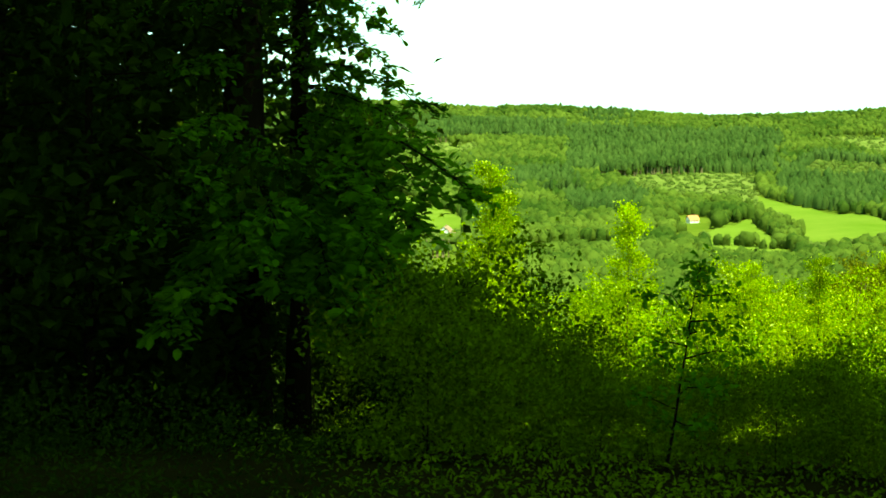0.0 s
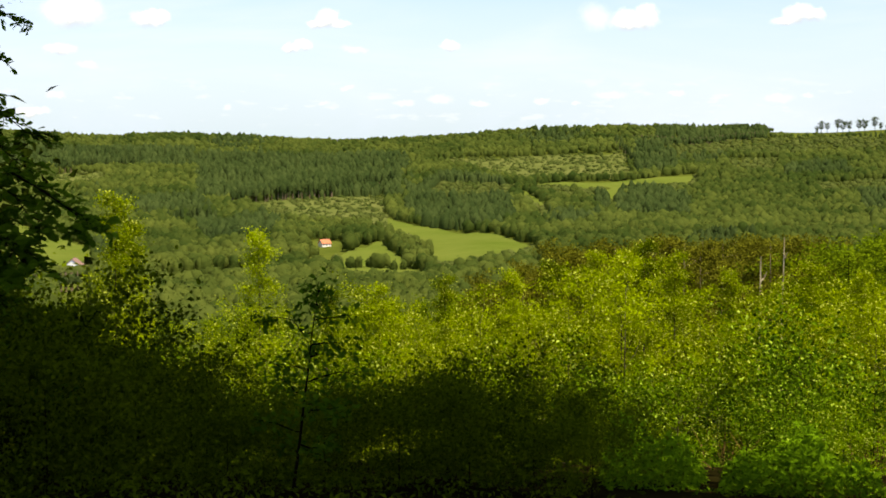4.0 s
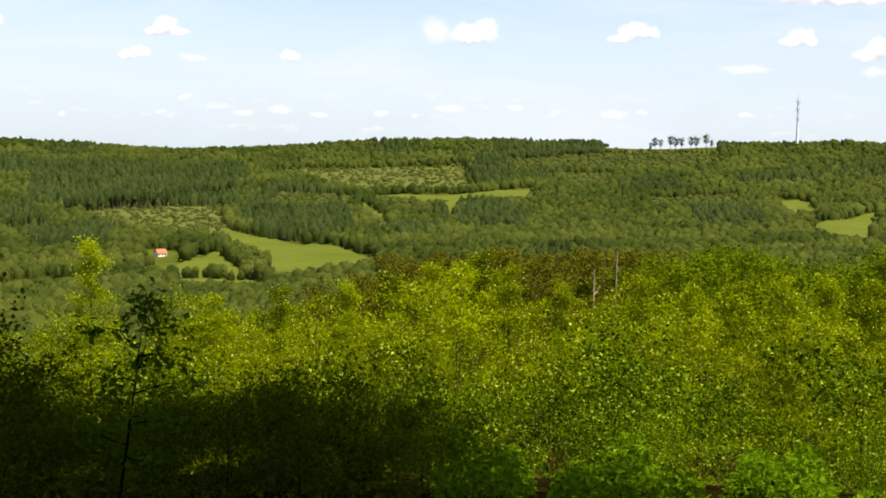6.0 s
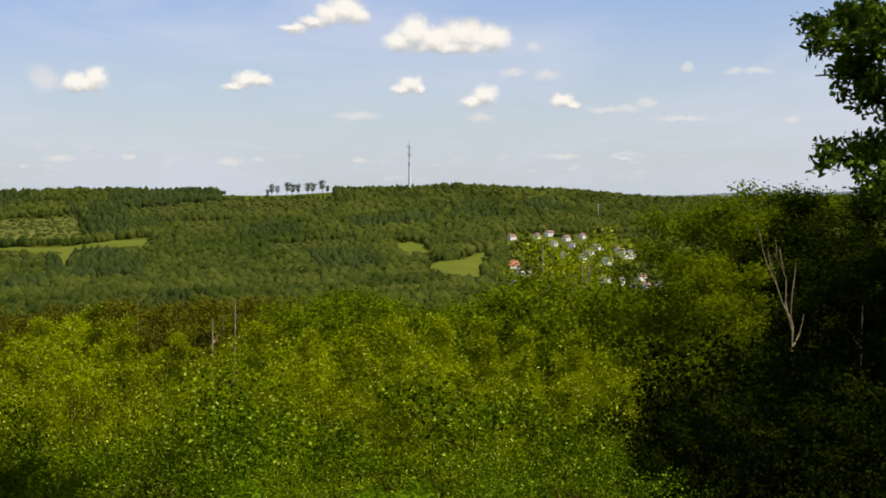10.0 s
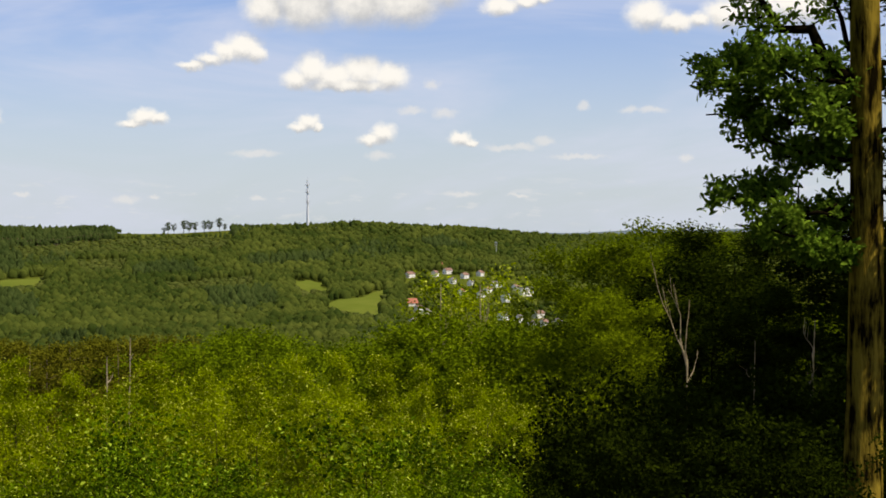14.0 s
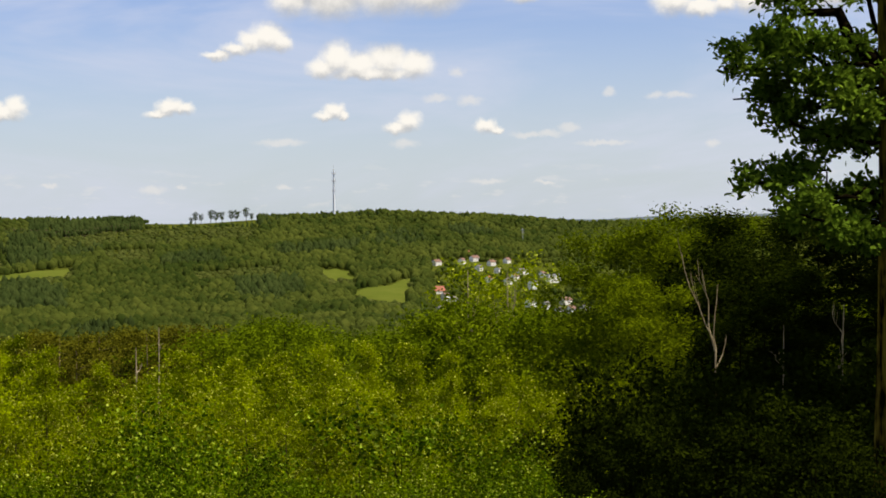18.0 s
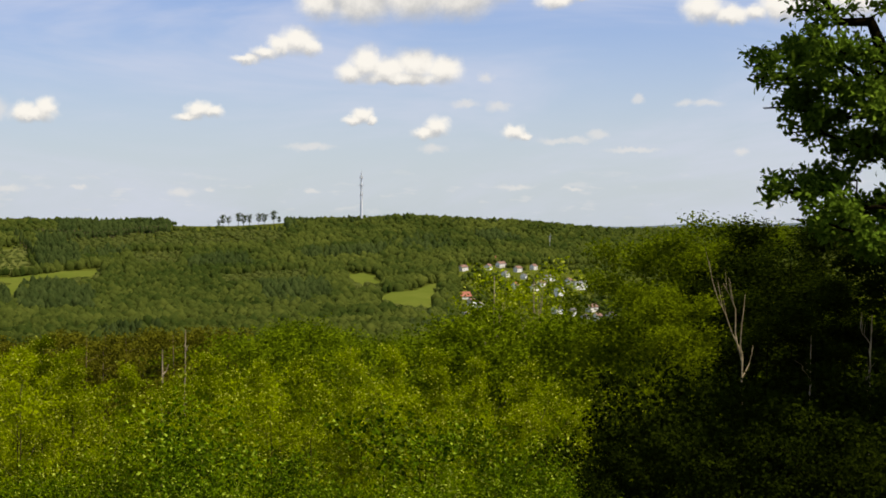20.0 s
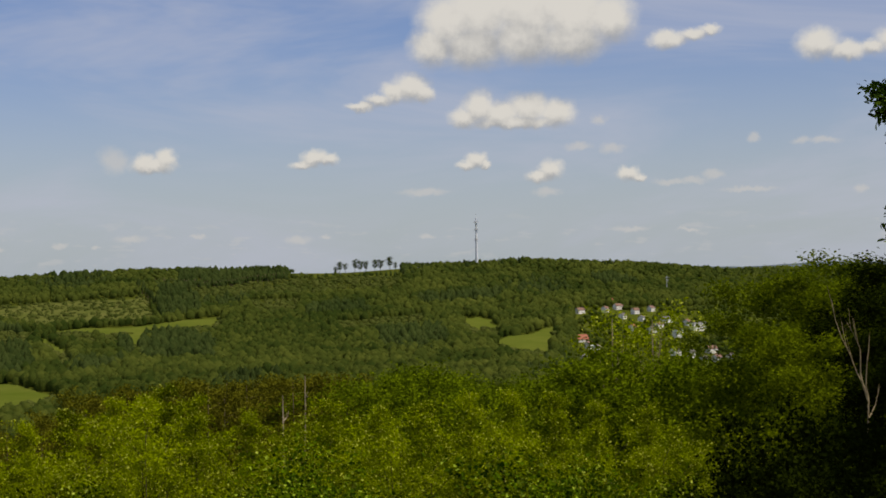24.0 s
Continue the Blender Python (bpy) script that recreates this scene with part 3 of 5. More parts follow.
def crowd(name, label, category, spots, width, height, lift, mat, g, level, tufts, size, pointed=False):
    """Many far crowns in one mesh: each is lobed and uneven, with leafy tufts standing out of it. Spots are bearing and distance."""
    n = len(spots)
    th, r = spots[:, 0], spots[:, 1]
    base = np.stack([r * np.sin(np.radians(th)), r * np.cos(np.radians(th)), ground_polar(th, r)], -1)[:, None]
    grown = 0.55 + 0.9 * g.uniform(size=n) ** 1.8
    w = (width * grown)[:, None]
    h = (height * (0.62 + 0.38 * grown) * g.uniform(0.9, 1.1, n) * np.where(r > 2300, 0.78, 1.0))[:, None]
    lobes = g.normal(size=(n, 7, 3)) + np.array([0, 0, 0.5])
    lobes /= np.linalg.norm(lobes, axis=2)[..., None]

    def surface(d):
        near = np.exp(-7 * (1 - np.einsum("nvk,nlk->nvl", d, lobes))).max(2)
        f = 0.68 + 0.45 * near
        up = np.clip((d[..., 2] + 0.5) / 1.5, 0, 1)
        if pointed:
            out = (1.08 - up ** 2.8) * (0.62 + 0.45 * near) / np.maximum(0.25, np.hypot(d[..., 0], d[..., 1]))
            return base + np.stack([d[..., 0] * out * w / 2, d[..., 1] * out * w / 2, lift * h + up * h * (1 - lift)], -1)
        return base + np.stack([d[..., 0] * f * w / 2, d[..., 1] * f * w / 2, lift * h + h * (1 - lift) * (0.36 + 0.6 * d[..., 2] * f)], -1)

    ball, faces = round_crown(level)
    a = g.uniform(0, 6.2832, n)[:, None]
    d = np.stack([ball[:, 0] * np.cos(a) - ball[:, 1] * np.sin(a), ball[:, 0] * np.sin(a) + ball[:, 1] * np.cos(a), np.broadcast_to(ball[:, 2], (n, len(ball)))], -1)
    v = surface(d) + g.normal(size=(n, len(ball), 3)) * 0.035 * width
    q = (np.arange(n)[:, None, None] * len(ball) + faces).reshape(-1, 3)
    nor = g.normal(size=(n, tufts, 3)) + np.array([0, 0, 0.55])
    nor /= np.linalg.norm(nor, axis=2)[..., None]
    p = surface(nor).reshape(-1, 3)
    nor = nor.reshape(-1, 3)
    t1 = np.cross(nor + g.normal(size=nor.shape) * 0.7, g.normal(size=nor.shape))
    t1 /= np.linalg.norm(t1, axis=1)[:, None]
    t2 = np.cross(nor, t1)
    k = size * g.uniform(0.6, 1.3, len(p))[:, None]
    leaf = np.stack([p + t1 * k * 0.6, p + t2 * k * 0.5, p - t1 * k * 0.55, p - t2 * k * 0.45], 1).reshape(-1, 3)
    at = n * len(ball)
    me = mesh_of(name, np.concatenate([v.reshape(-1, 3), leaf]), [q, at + np.arange(len(leaf)).reshape(-1, 4)], mat, True)
    return tagged(new(name, me), label, category, "", "stuff")


# dark conifer groves on the far slope
GROVES = [
    [(12.4, -2.2), (13.6, -1.6), (15.9, -1.9), (16.2, -3.3), (15.8, -3.7), (12.9, -3.55), (12.1, -3.0)],
    [(19.9, -2.2), (21.1, -2.15), (22.7, -2.5), (22.6, -3.2), (20.0, -3.2)], [(20.6, -0.4), (22.1, -0.4), (22.2, -1.5), (20.7, -1.55)], [(19.2, -2.2), (19.6, -2.2), (19.75, -3.0), (19.3, -3.0)],
    [(30.0, -1.0), (33.5, -0.9), (33.0, -1.25), (30.3, -1.3)], [(26.2, -1.3), (28.0, -1.2), (28.4, -1.6), (26.0, -1.7)], [(36.3, -0.3), (37.3, -0.25), (38.4, -0.7), (37.0, -0.75)],
    [(2.0, -2.6), (4.6, -2.4), (5.0, -3.0), (2.4, -3.2)], [(4.4, -3.4), (7.4, -3.5), (7.2, -4.1), (4.8, -4.2)], [(28.6, -2.3), (31.0, -2.2), (31.4, -2.8), (28.8, -2.9)],
]


# young plantations, lighter and lower than the woods round them
YOUNG = [
    [(21.6, -0.5), (26.9, -0.15), (29.6, -0.2), (29.4, -0.75), (22.2, -0.95)], [(24.0, -1.0), (25.8, -0.95), (25.7, -1.5), (24.2, -1.55)], [(13.5, -1.9), (16.4, -1.95), (16.0, -2.5), (12.8, -2.5)],
    [(27.0, -1.9), (30.5, -1.6), (30.4, -2.1), (27.4, -2.3)],
]


def build_far_woods():
    g = np.random.default_rng(11)
    for r0, r1, step, level, tufts, size in ((170, 640, 8.4, 2, 20, 1.6), (640, 1300, 6.3, 2, 22, 1.35), (1300, 2540, 7.8, 1, 9, 1.45)):
        s = scatter(r0, r1, step, g)
        # only what is not hidden behind the thicket and the woods below it
        seen = np.interp(s[:, 0], [-16, 13, 17, 20, 26, 30, 41, 44, 60], [-11, -9.5, -6.0, -4.9, -4.7, -4.3, -4.4, -3.5, -3.0])
        top = np.degrees(np.arctan2(ground_polar(s[:, 0], s[:, 1]) + 14 - EYE, s[:, 1]))
        s = s[top > seen]
        th, r = s[:, 0], s[:, 1]
        el = np.where(r > FOOT_R, slope_el(th, r), -6.5)
        keep = np.ones(len(s), bool)
        scrub, low = np.zeros(len(s), bool), np.zeros(len(s), bool)
        for name, mat, c, _ in MEADOWS:
            inside = in_quad(c, th, el, 0.02)
            keep &= ~inside
            # low growth only, in front of open ground
            if mat is GRASS:
                for k in range(1, 6):
                    low |= in_quad([(p[0], p[1] - 0.08 * k) for p in c], th, el, 0.02) & ~inside
            scrub |= inside & (mat is SCRUB)
        keep &= ~((th > 25.5) & (th < 29.6) & (el > -0.12))
        young = np.zeros(len(s), bool)
        for c in YOUNG:
            young |= in_quad(c, th, el)
        for c in GROVES:
            low &= ~in_quad(c, th, el)
        young |= low
        young &= keep
        keep &= ~young
        keep &= ~((np.abs(th - 9.2) < 0.75) & (el < -3.95) & (el > -5.2))
        keep &= ~((np.abs(th - 0.1) < 0.7) & (((el < -4.6) & (el > -5.7)) | (r > 640) & (r < 900)))
        keep &= ~((th > 35.9) & (th < 41.9) & (el < -1.5) & (el > -3.9))
        patch = np.sin(th * 1.1 + 0.8) + np.sin(th * 0.47 + el * 2.3) + 0.9 * np.sin(el * 3.7 - th * 0.6) + g.normal(size=len(s)) * 0.45
        conifer = (patch > 2.3) | ((th > 4.5) & (th < 12.4) & (el > -2.5) & (el < -0.9)) | ((th > 21.4) & (th < 25.4) & (el > -0.5)) | ((th < 4.5) & (el > -1.3) & (el < -0.6))
        conifer &= ~((th > 8.5) & (th < 18) & (el < -3.6))
        conifer &= ~((th > 12) & (th < 21) & (el < -0.7) & (el > -3.0) & (patch < 1.6))
        for c in GROVES:
            conifer |= in_quad(c, th, el)
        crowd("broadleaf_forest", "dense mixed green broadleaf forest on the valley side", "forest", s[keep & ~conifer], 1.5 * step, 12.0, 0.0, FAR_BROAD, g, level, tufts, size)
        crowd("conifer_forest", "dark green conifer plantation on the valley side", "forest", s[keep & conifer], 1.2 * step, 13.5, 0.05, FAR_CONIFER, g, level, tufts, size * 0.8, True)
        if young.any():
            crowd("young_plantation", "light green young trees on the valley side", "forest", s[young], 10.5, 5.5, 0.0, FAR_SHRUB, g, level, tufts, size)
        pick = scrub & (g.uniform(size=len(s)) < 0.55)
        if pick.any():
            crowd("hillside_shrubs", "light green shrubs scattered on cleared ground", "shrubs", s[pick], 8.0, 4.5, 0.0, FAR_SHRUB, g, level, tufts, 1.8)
    # single conifer tops that stand above the ridge
    th = np.concatenate([g.uniform(-8, 25, 34), g.uniform(24, 25.6, 7), g.uniform(30, 43, 26)])
    crowd("ridge_conifers", "scattered conifer tops above the ridge", "trees", np.stack([th, g.uniform(2440, 2500, len(th))], 1), 6.0, 15.0, 0.05, FAR_CONIFER, g, 2, 8, 2.0, True)


build_far_woods()


def row_of_trees(name, label, category, ends, n, width, height, mat, seed, jitter=0.06, lift=0.0, pointed=False, tufts=14, size=1.9):
    """Crowns along a line on the far slope: ends as bearing and elevation."""
    g = np.random.default_rng(seed)
    u = (np.arange(n) + g.uniform(-0.3, 0.3, n)) / n
    th = ends[0][0] + u * (ends[1][0] - ends[0][0]) + g.normal(size=n) * jitter
    el = ends[0][1] + u * (ends[1][1] - ends[0][1]) + g.normal(size=n) * jitter * 0.6
    spots = np.array([(t, reach_of(t, e)) for t, e in zip(th, el)])
    crowd(name, label, category, spots, width, height, lift, mat, g, 2, tufts, size, pointed)
    return spots


def build_rows():
    hedge = "row of round green trees along a meadow"
    for k, ends in enumerate([((11.3, -3.62), (13.3, -4.62)), ((11.9, -4.05), (13.2, -4.6)), ((10.2, -5.1), (12.9, -5.05)), ((9.7, -4.0), (11.0, -3.75)), ((18.4, -2.2), (18.7, -2.6)),
                              ((20.2, -2.35), (22.6, -2.15)), ((8.0, -4.3), (8.9, -4.5)), ((0.9, -4.6), (2.2, -5.0))]):
        row_of_trees("hedgerow", hedge, "trees", ends, 9, 9.5, 10.5, FAR_BROAD, 200 + k)
    # tall conifers at the edge of the cleared strip, their bare trunks showing
    for k, (a, b, n) in enumerate([((5.8, -2.62), (9.6, -2.38), 60), ((9.7, -2.2), (11.8, -1.95), 32), ((3.5, -3.4), (5.3, -3.4), 14), ((-0.5, -1.45), (1.1, -1.38), 22), ((1.3, -1.35), (2.6, -1.25), 12), ((-2.4, -5.5), (0.3, -5.9), 24),
                                   ((20.0, -0.6), (20.7, -1.3), 12), ((20.6, -0.3), (23.2, -0.38), 34), ((23.2, -0.38), (25.3, -0.2), 28)]):
        spots = row_of_trees("forest_edge", "tall conifers with bare trunks along the forest edge", "trees", (a, b), n, 6.0, 10.0 if a[1] < -5 else 19.0 if a[1] < -0.5 else 13.0, FAR_CONIFER, 300 + k, 0.03, 0.5, True, 14, 1.7)
        stems = []
        for th, r in spots:
            x, y = flat(th, r)
            z = ground_at(x, y)
            stems.append(tube(np.array([(x, y, z - 1), (x, y, z + 6), (x, y, z + 11)]), [0.6, 0.5, 0.3], 5))
        tagged(new("forest_edge_trunks", mesh_of("forest_edge_trunks", *join(stems), TRUNK_FAR, True)), "pale bare conifer trunks along the forest edge", "trunks", "", "stuff")


build_rows()


# village houses: bearing, elevation of the foot, width, roof, turn
VILLAGE = [
    (36.14, -1.66, 13.6, BROWN_TILE, 10), (37.08, -1.62, 9.0, BROWN_TILE, 60), (37.54, -1.54, 12.6, BROWN_TILE, -20), (37.71, -1.85, 8.7, GREY_TILE, 40), (37.30, -1.36, 11.5, RED_TILE, 5), (38.17, -1.68, 9.6, BROWN_TILE, -30),
    (38.40, -1.93, 7.0, GREY_TILE, 70), (38.75, -1.62, 8.0, BROWN_TILE, 15), (39.32, -2.02, 15.8, GREY_TILE, 10), (39.02, -2.28, 10.1, BROWN_TILE, -10), (38.76, -2.42, 9.2, GREY_TILE, 30),
    (40.05, -2.17, 7.0, BROWN_TILE, 50), (36.45, -2.94, 7.5, BROWN_TILE, 20), (36.75, -3.06, 6.5, GREY_TILE, 60), (35.75, -3.50, 6.5, GREY_TILE, -15), (36.24, -3.40, 10.5, GREY_TILE, 10),
    (39.60, -3.27, 10.4, GREY_TILE, 15), (40.18, -3.32, 8.5, GREY_TILE, 40), (40.90, -3.18, 11.5, BROWN_TILE, -20), (40.62, -3.50, 7.5, GREY_TILE, 30), (41.10, -3.46, 7.0, BROWN_TILE, 5), (41.60, -3.46, 7.0, GREY_TILE, 20),
    (38.08, -2.31, 7.5, RED_TILE, 25),
]


def build_village_trees():
    g = np.random.default_rng(333)
    th, el = g.uniform(35.7, 42.2, 900), g.uniform(-3.95, -1.5, 900)
    clear = np.ones(900, bool)
    for a, b, w in [v[:3] for v in VILLAGE] + [(36.15, -2.75, 15), (40.43, -2.38, 20), (39.7, -2.6, 10)]:
        half = w * 0.016 + 0.05
        clear &= ~((np.abs(th - a) < half) & (el < b + 0.06) & (el > b - 0.24))
    spots = np.array([(t, reach_of(t, e)) for t, e in zip(th[clear], el[clear])])
    crowd("garden_trees", "garden trees and bushes between village houses", "trees", spots, 8.0, 6.0, 0.0, FAR_BROAD, g, 2, 16, 1.4)


build_village_trees()


# ---- middle distance: the woods below the thicket ----
def build_middle_woods():
    g = np.random.default_rng(21)
    broad = [make_tree("broadleaf_tree", "green broadleaf tree on the slope below the thicket", "tree", g, 12.5, 0.12, 0.25, 12, 2.6, 0.5, 4400, 0.19,
                       WOOD_LEAF, BARK, "round", 0.13, 0.6, 0.7, group="woods on the slope") for _ in range(4)]
    pine = [make_tree("pine_tree", "brownish green pine with a bare lower trunk", "tree", g, 14.0, 0.13, 0.5, 12, 2.1, 0.3, 6500, 0.16,
                      PINE_LEAF, TRUNK_FAR, "flat", 0.11, 0.5, 0.6, group="pines on the slope") for _ in range(3)]
    for i, ob in enumerate(broad):
        place(ob, 29.5 + i * 3.1, 92 + 7 * i, i * 70)
    for i, ob in enumerate(pine):
        place(ob, 20.0 + i * 2.3, 84 + 9 * i, i * 70)
    # top of the woods, as an elevation by bearing
    for i in range(70):
        th, r = g.uniform(26.0, 56), g.uniform(62, 150)
        want = np.interp(th, [26, 28, 30, 33, 36, 41, 44, 56], [-4.0, -3.8, -3.5, -3.75, -3.6, -3.6, -2.6, -2.4]) - g.uniform(0, 0.5)
        x, y = flat(th, r)
        h = EYE + r * math.tan(radians(want)) - ground_at(x, y)
        put_copy(broad[i % 4], th, r, g.uniform(0, 360), min(2.0, max(0.5, h / TOPS[broad[i % 4].name])))
    for i in range(16):
        th, r = g.uniform(-3, 16), g.uniform(70, 150)
        want = np.interp(th, [-3, 3, 9, 16], [-6.6, -6.7, -6.3, -5.8]) - g.uniform(0, 0.5)
        x, y = flat(th, r)
        h = EYE + r * math.tan(radians(want)) - ground_at(x, y)
        put_copy(broad[i % 4], th, r, g.uniform(0, 360), min(1.4, max(0.3, h / TOPS[broad[i % 4].name])))
    for i in range(44):
        th, r = 15.5 + 12.3 * ((i * 0.618) % 1.0), g.uniform(62, 120)
        want = np.interp(th, [15, 17, 18.5, 21, 23.5, 26.5, 28], [-5.4, -4.7, -4.0, -3.9, -3.7, -3.75, -4.1]) - abs(g.normal()) * 0.3
        x, y = flat(th, r)
        h = EYE + r * math.tan(radians(want)) - ground_at(x, y)
        put_copy(pine[i % 3], th, r, g.uniform(0, 360), min(2.0, max(0.5, h / TOPS[pine[i % 3].name])))


build_middle_woods()


def bare_trunk(name, label, g, th, r, height, radius, limbs, top_spread, mat, category="dead tree"):
    """A dead or bare tree: pale trunk with a few naked, forked limbs."""
    top = tagged(new(name), label, category)
    n = 8
    s = np.linspace(0, 1, n)
    wob = np.cumsum(g.normal(size=(n, 2)), 0) * 0.02 * height / n
    line = np.stack([wob[:, 0], wob[:, 1], s * height - 0.2], 1)
    part("trunk", mesh_of("trunk", *tube(line, radius * (1.05 - 0.75 * s), 8), mat, True), top)
    for u, turn, length, rise in limbs:
        limb = branch_line(along(line, np.array([u]))[0], radians(turn), length, rise, g, 7)
        limb[1:] += np.cumsum(g.normal(size=(6, 3)), 0) * np.array([0.05, 0.05, 0.02])
        tubes = [tube(limb, radius * 0.45 * np.linspace(1, 0.3, 7), 6)]
        for _ in range(4):
            at = along(limb, np.array([g.uniform(0.3, 0.9)]))[0]
            tubes.append(tube(branch_line(at, radians(turn) + g.uniform(-1, 1), length * top_spread, rise * 1.3, g, 4), radius * 0.22 * np.linspace(1, 0.3, 4), 4))
        part("branch", mesh_of("branch", *join(tubes), mat, True), top)
    return place(top, th, r)


def build_bare_trees():
    g = np.random.default_rng(31)
    bare_trunk("dead_tree", "pale dead tree with forked bare limbs among dark trees", g, 46.55, 38.5, 6.0, 0.05, [(0.95, -44, 0.72, 3.6), (0.93, 136, 0.28, 6.2), (0.97, -44, 0.36, 5.4), (0.9, 136, 0.2, 3.4)], 0.22, DEAD_WOOD)
    bare_trunk("dead_tree", "thin pale dead stem leaning among dark trees", g, 51.1, 36.5, 6.6, 0.035, [(0.7, -39, 0.2, 4.4), (0.85, 141, 0.14, 5.8)], 0.3, DEAD_WOOD)
    bare_trunk("dead_tree", "short pale dead stem at the wood's edge", g, 49.0, 37, 6.2, 0.022, [(0.8, -41, 0.16, 4.0)], 0.4, DEAD_WOOD)
    bare_trunk("bare_topped_tree", "tree with thin bare pale limbs rising from its crown", g, 37.45, 59.5, 12.6, 0.055, [(0.6, 40, 0.5, 5.0), (0.7, -70, 0.45, 4.5), (0.8, 120, 0.4, 3.5)], 0.4, DEAD_WOOD)
    bare_trunk("bare_topped_tree", "tree with thin bare pale limbs rising from its crown", g, 38.95, 59.5, 12.5, 0.055, [(0.65, 60, 0.8, 3.4), (0.7, -60, 0.5, 4.0), (0.82, 150, 0.4, 3.5)], 0.4, DEAD_WOOD)
    bare_trunk("dead_pine", "dead bare pine trunk standing before the pines", g, 25.35, 50, 8.2, 0.06, [(0.9, 60, 0.1, 2.5)], 0.4, DEAD_WOOD)
    bare_trunk("dead_pine", "tall dead pine trunk standing before the pines", g, 26.05, 52, 9.2, 0.055, [(0.92, -60, 0.12, 2.0)], 0.4, DEAD_WOOD)


build_bare_trees()


def build_sparse_trees():
    g = np.random.default_rng(45)
    a = make_tree("thin_crowned_tree", "half-bare tree with thin yellowish foliage", "tree", g, 12.0, 0.05, 0.4, 16, 2.0, 0.9, 3600, 0.15, BIRCH_LEAF, BARK, "round", 0.14, 0.4, 0.6, group="half-bare trees")
    for i, (th, r, el) in enumerate(((37.45, 61.5, -1.55), (38.75, 63.5, -1.35))):
        x, y = flat(th, r)
        h = (EYE + r * math.tan(radians(el)) - ground_at(x, y)) / TOPS[a.name]
        if i:
            put_copy(a, th, r, i * 100, h)
        else:
            place(a, th, r, 0, h)


build_sparse_trees()


def build_right_wood():
    """The dark group of trees at the edge of the clearing."""
    g = np.random.default_rng(41)
    # these crowns get their shade from the darkened leaf colour
    kinds = [make_tree("hornbeam_tree", "dense tree at the clearing's edge, shade put into its leaf colour", "tree", g, 11.0, 0.06, 0.06, 18, 2.2, 0.3, 14000, 0.155,
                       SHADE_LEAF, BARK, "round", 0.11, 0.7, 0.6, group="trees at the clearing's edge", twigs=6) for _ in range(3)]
    sunny = make_tree("maple_tree", "sunlit yellow-green tree at the edge of the clearing", "tree", g, 10.5, 0.05, 0.10, 26, 2.3, 0.45, 24000, 0.12,
                      MAPLE_LEAF, BARK, "round", 0.11, 0.6, 0.6, twigs=6)
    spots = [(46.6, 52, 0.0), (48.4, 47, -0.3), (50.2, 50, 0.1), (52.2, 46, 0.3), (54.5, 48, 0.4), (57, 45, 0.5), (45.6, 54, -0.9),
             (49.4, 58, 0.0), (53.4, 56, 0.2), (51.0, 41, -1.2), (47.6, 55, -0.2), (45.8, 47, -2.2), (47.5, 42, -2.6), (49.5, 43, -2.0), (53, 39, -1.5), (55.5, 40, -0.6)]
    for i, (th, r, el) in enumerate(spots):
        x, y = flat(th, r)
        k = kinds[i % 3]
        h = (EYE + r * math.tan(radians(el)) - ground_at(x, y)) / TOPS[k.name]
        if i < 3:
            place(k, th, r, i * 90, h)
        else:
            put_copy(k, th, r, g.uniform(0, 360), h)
    # unseen trees further right, added to shade this group
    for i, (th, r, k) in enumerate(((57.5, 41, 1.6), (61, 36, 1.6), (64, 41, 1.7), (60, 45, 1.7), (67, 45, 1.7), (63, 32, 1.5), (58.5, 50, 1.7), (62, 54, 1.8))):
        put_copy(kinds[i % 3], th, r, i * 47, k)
    for i, (th, r, el) in enumerate([(43.1, 46, -0.35), (44.3, 52, -0.7), (43.8, 42, -2.4), (46.9, 60, 0.15)]):
        x, y = flat(th, r)
        h = (EYE + r * math.tan(radians(el)) - ground_at(x, y)) / TOPS[sunny.name]
        if i:
            put_copy(sunny, th, r, i * 67, h)
        else:
            place(sunny, th, r, 0, h)
    low = make_tree("hazel_tree", "bushy bright green tree below the village", "tree", g, 9.0, 0.05, 0.05, 20, 2.6, 0.4, 12000, 0.17,
                    WOOD_LEAF, BARK, "round", 0.12, 0.6, 0.6, twigs=6, group="trees below the village")
    for i, (th, r, el) in enumerate([(38.3, 57, -3.4), (37.0, 60, -3.2), (39.6, 58, -3.3), (40.8, 54, -3.7), (35.6, 62, -3.7), (41.8, 52, -4.2), (38.9, 52, -4.2), (36.2, 54, -4.3)]):
        x, y = flat(th, r)
        h = (EYE + r * math.tan(radians(el)) - ground_at(x, y)) / TOPS[low.name]
        if i:
            put_copy(low, th, r, i * 67, h)
        else:
            place(low, th, r, 0, h)


build_right_wood()


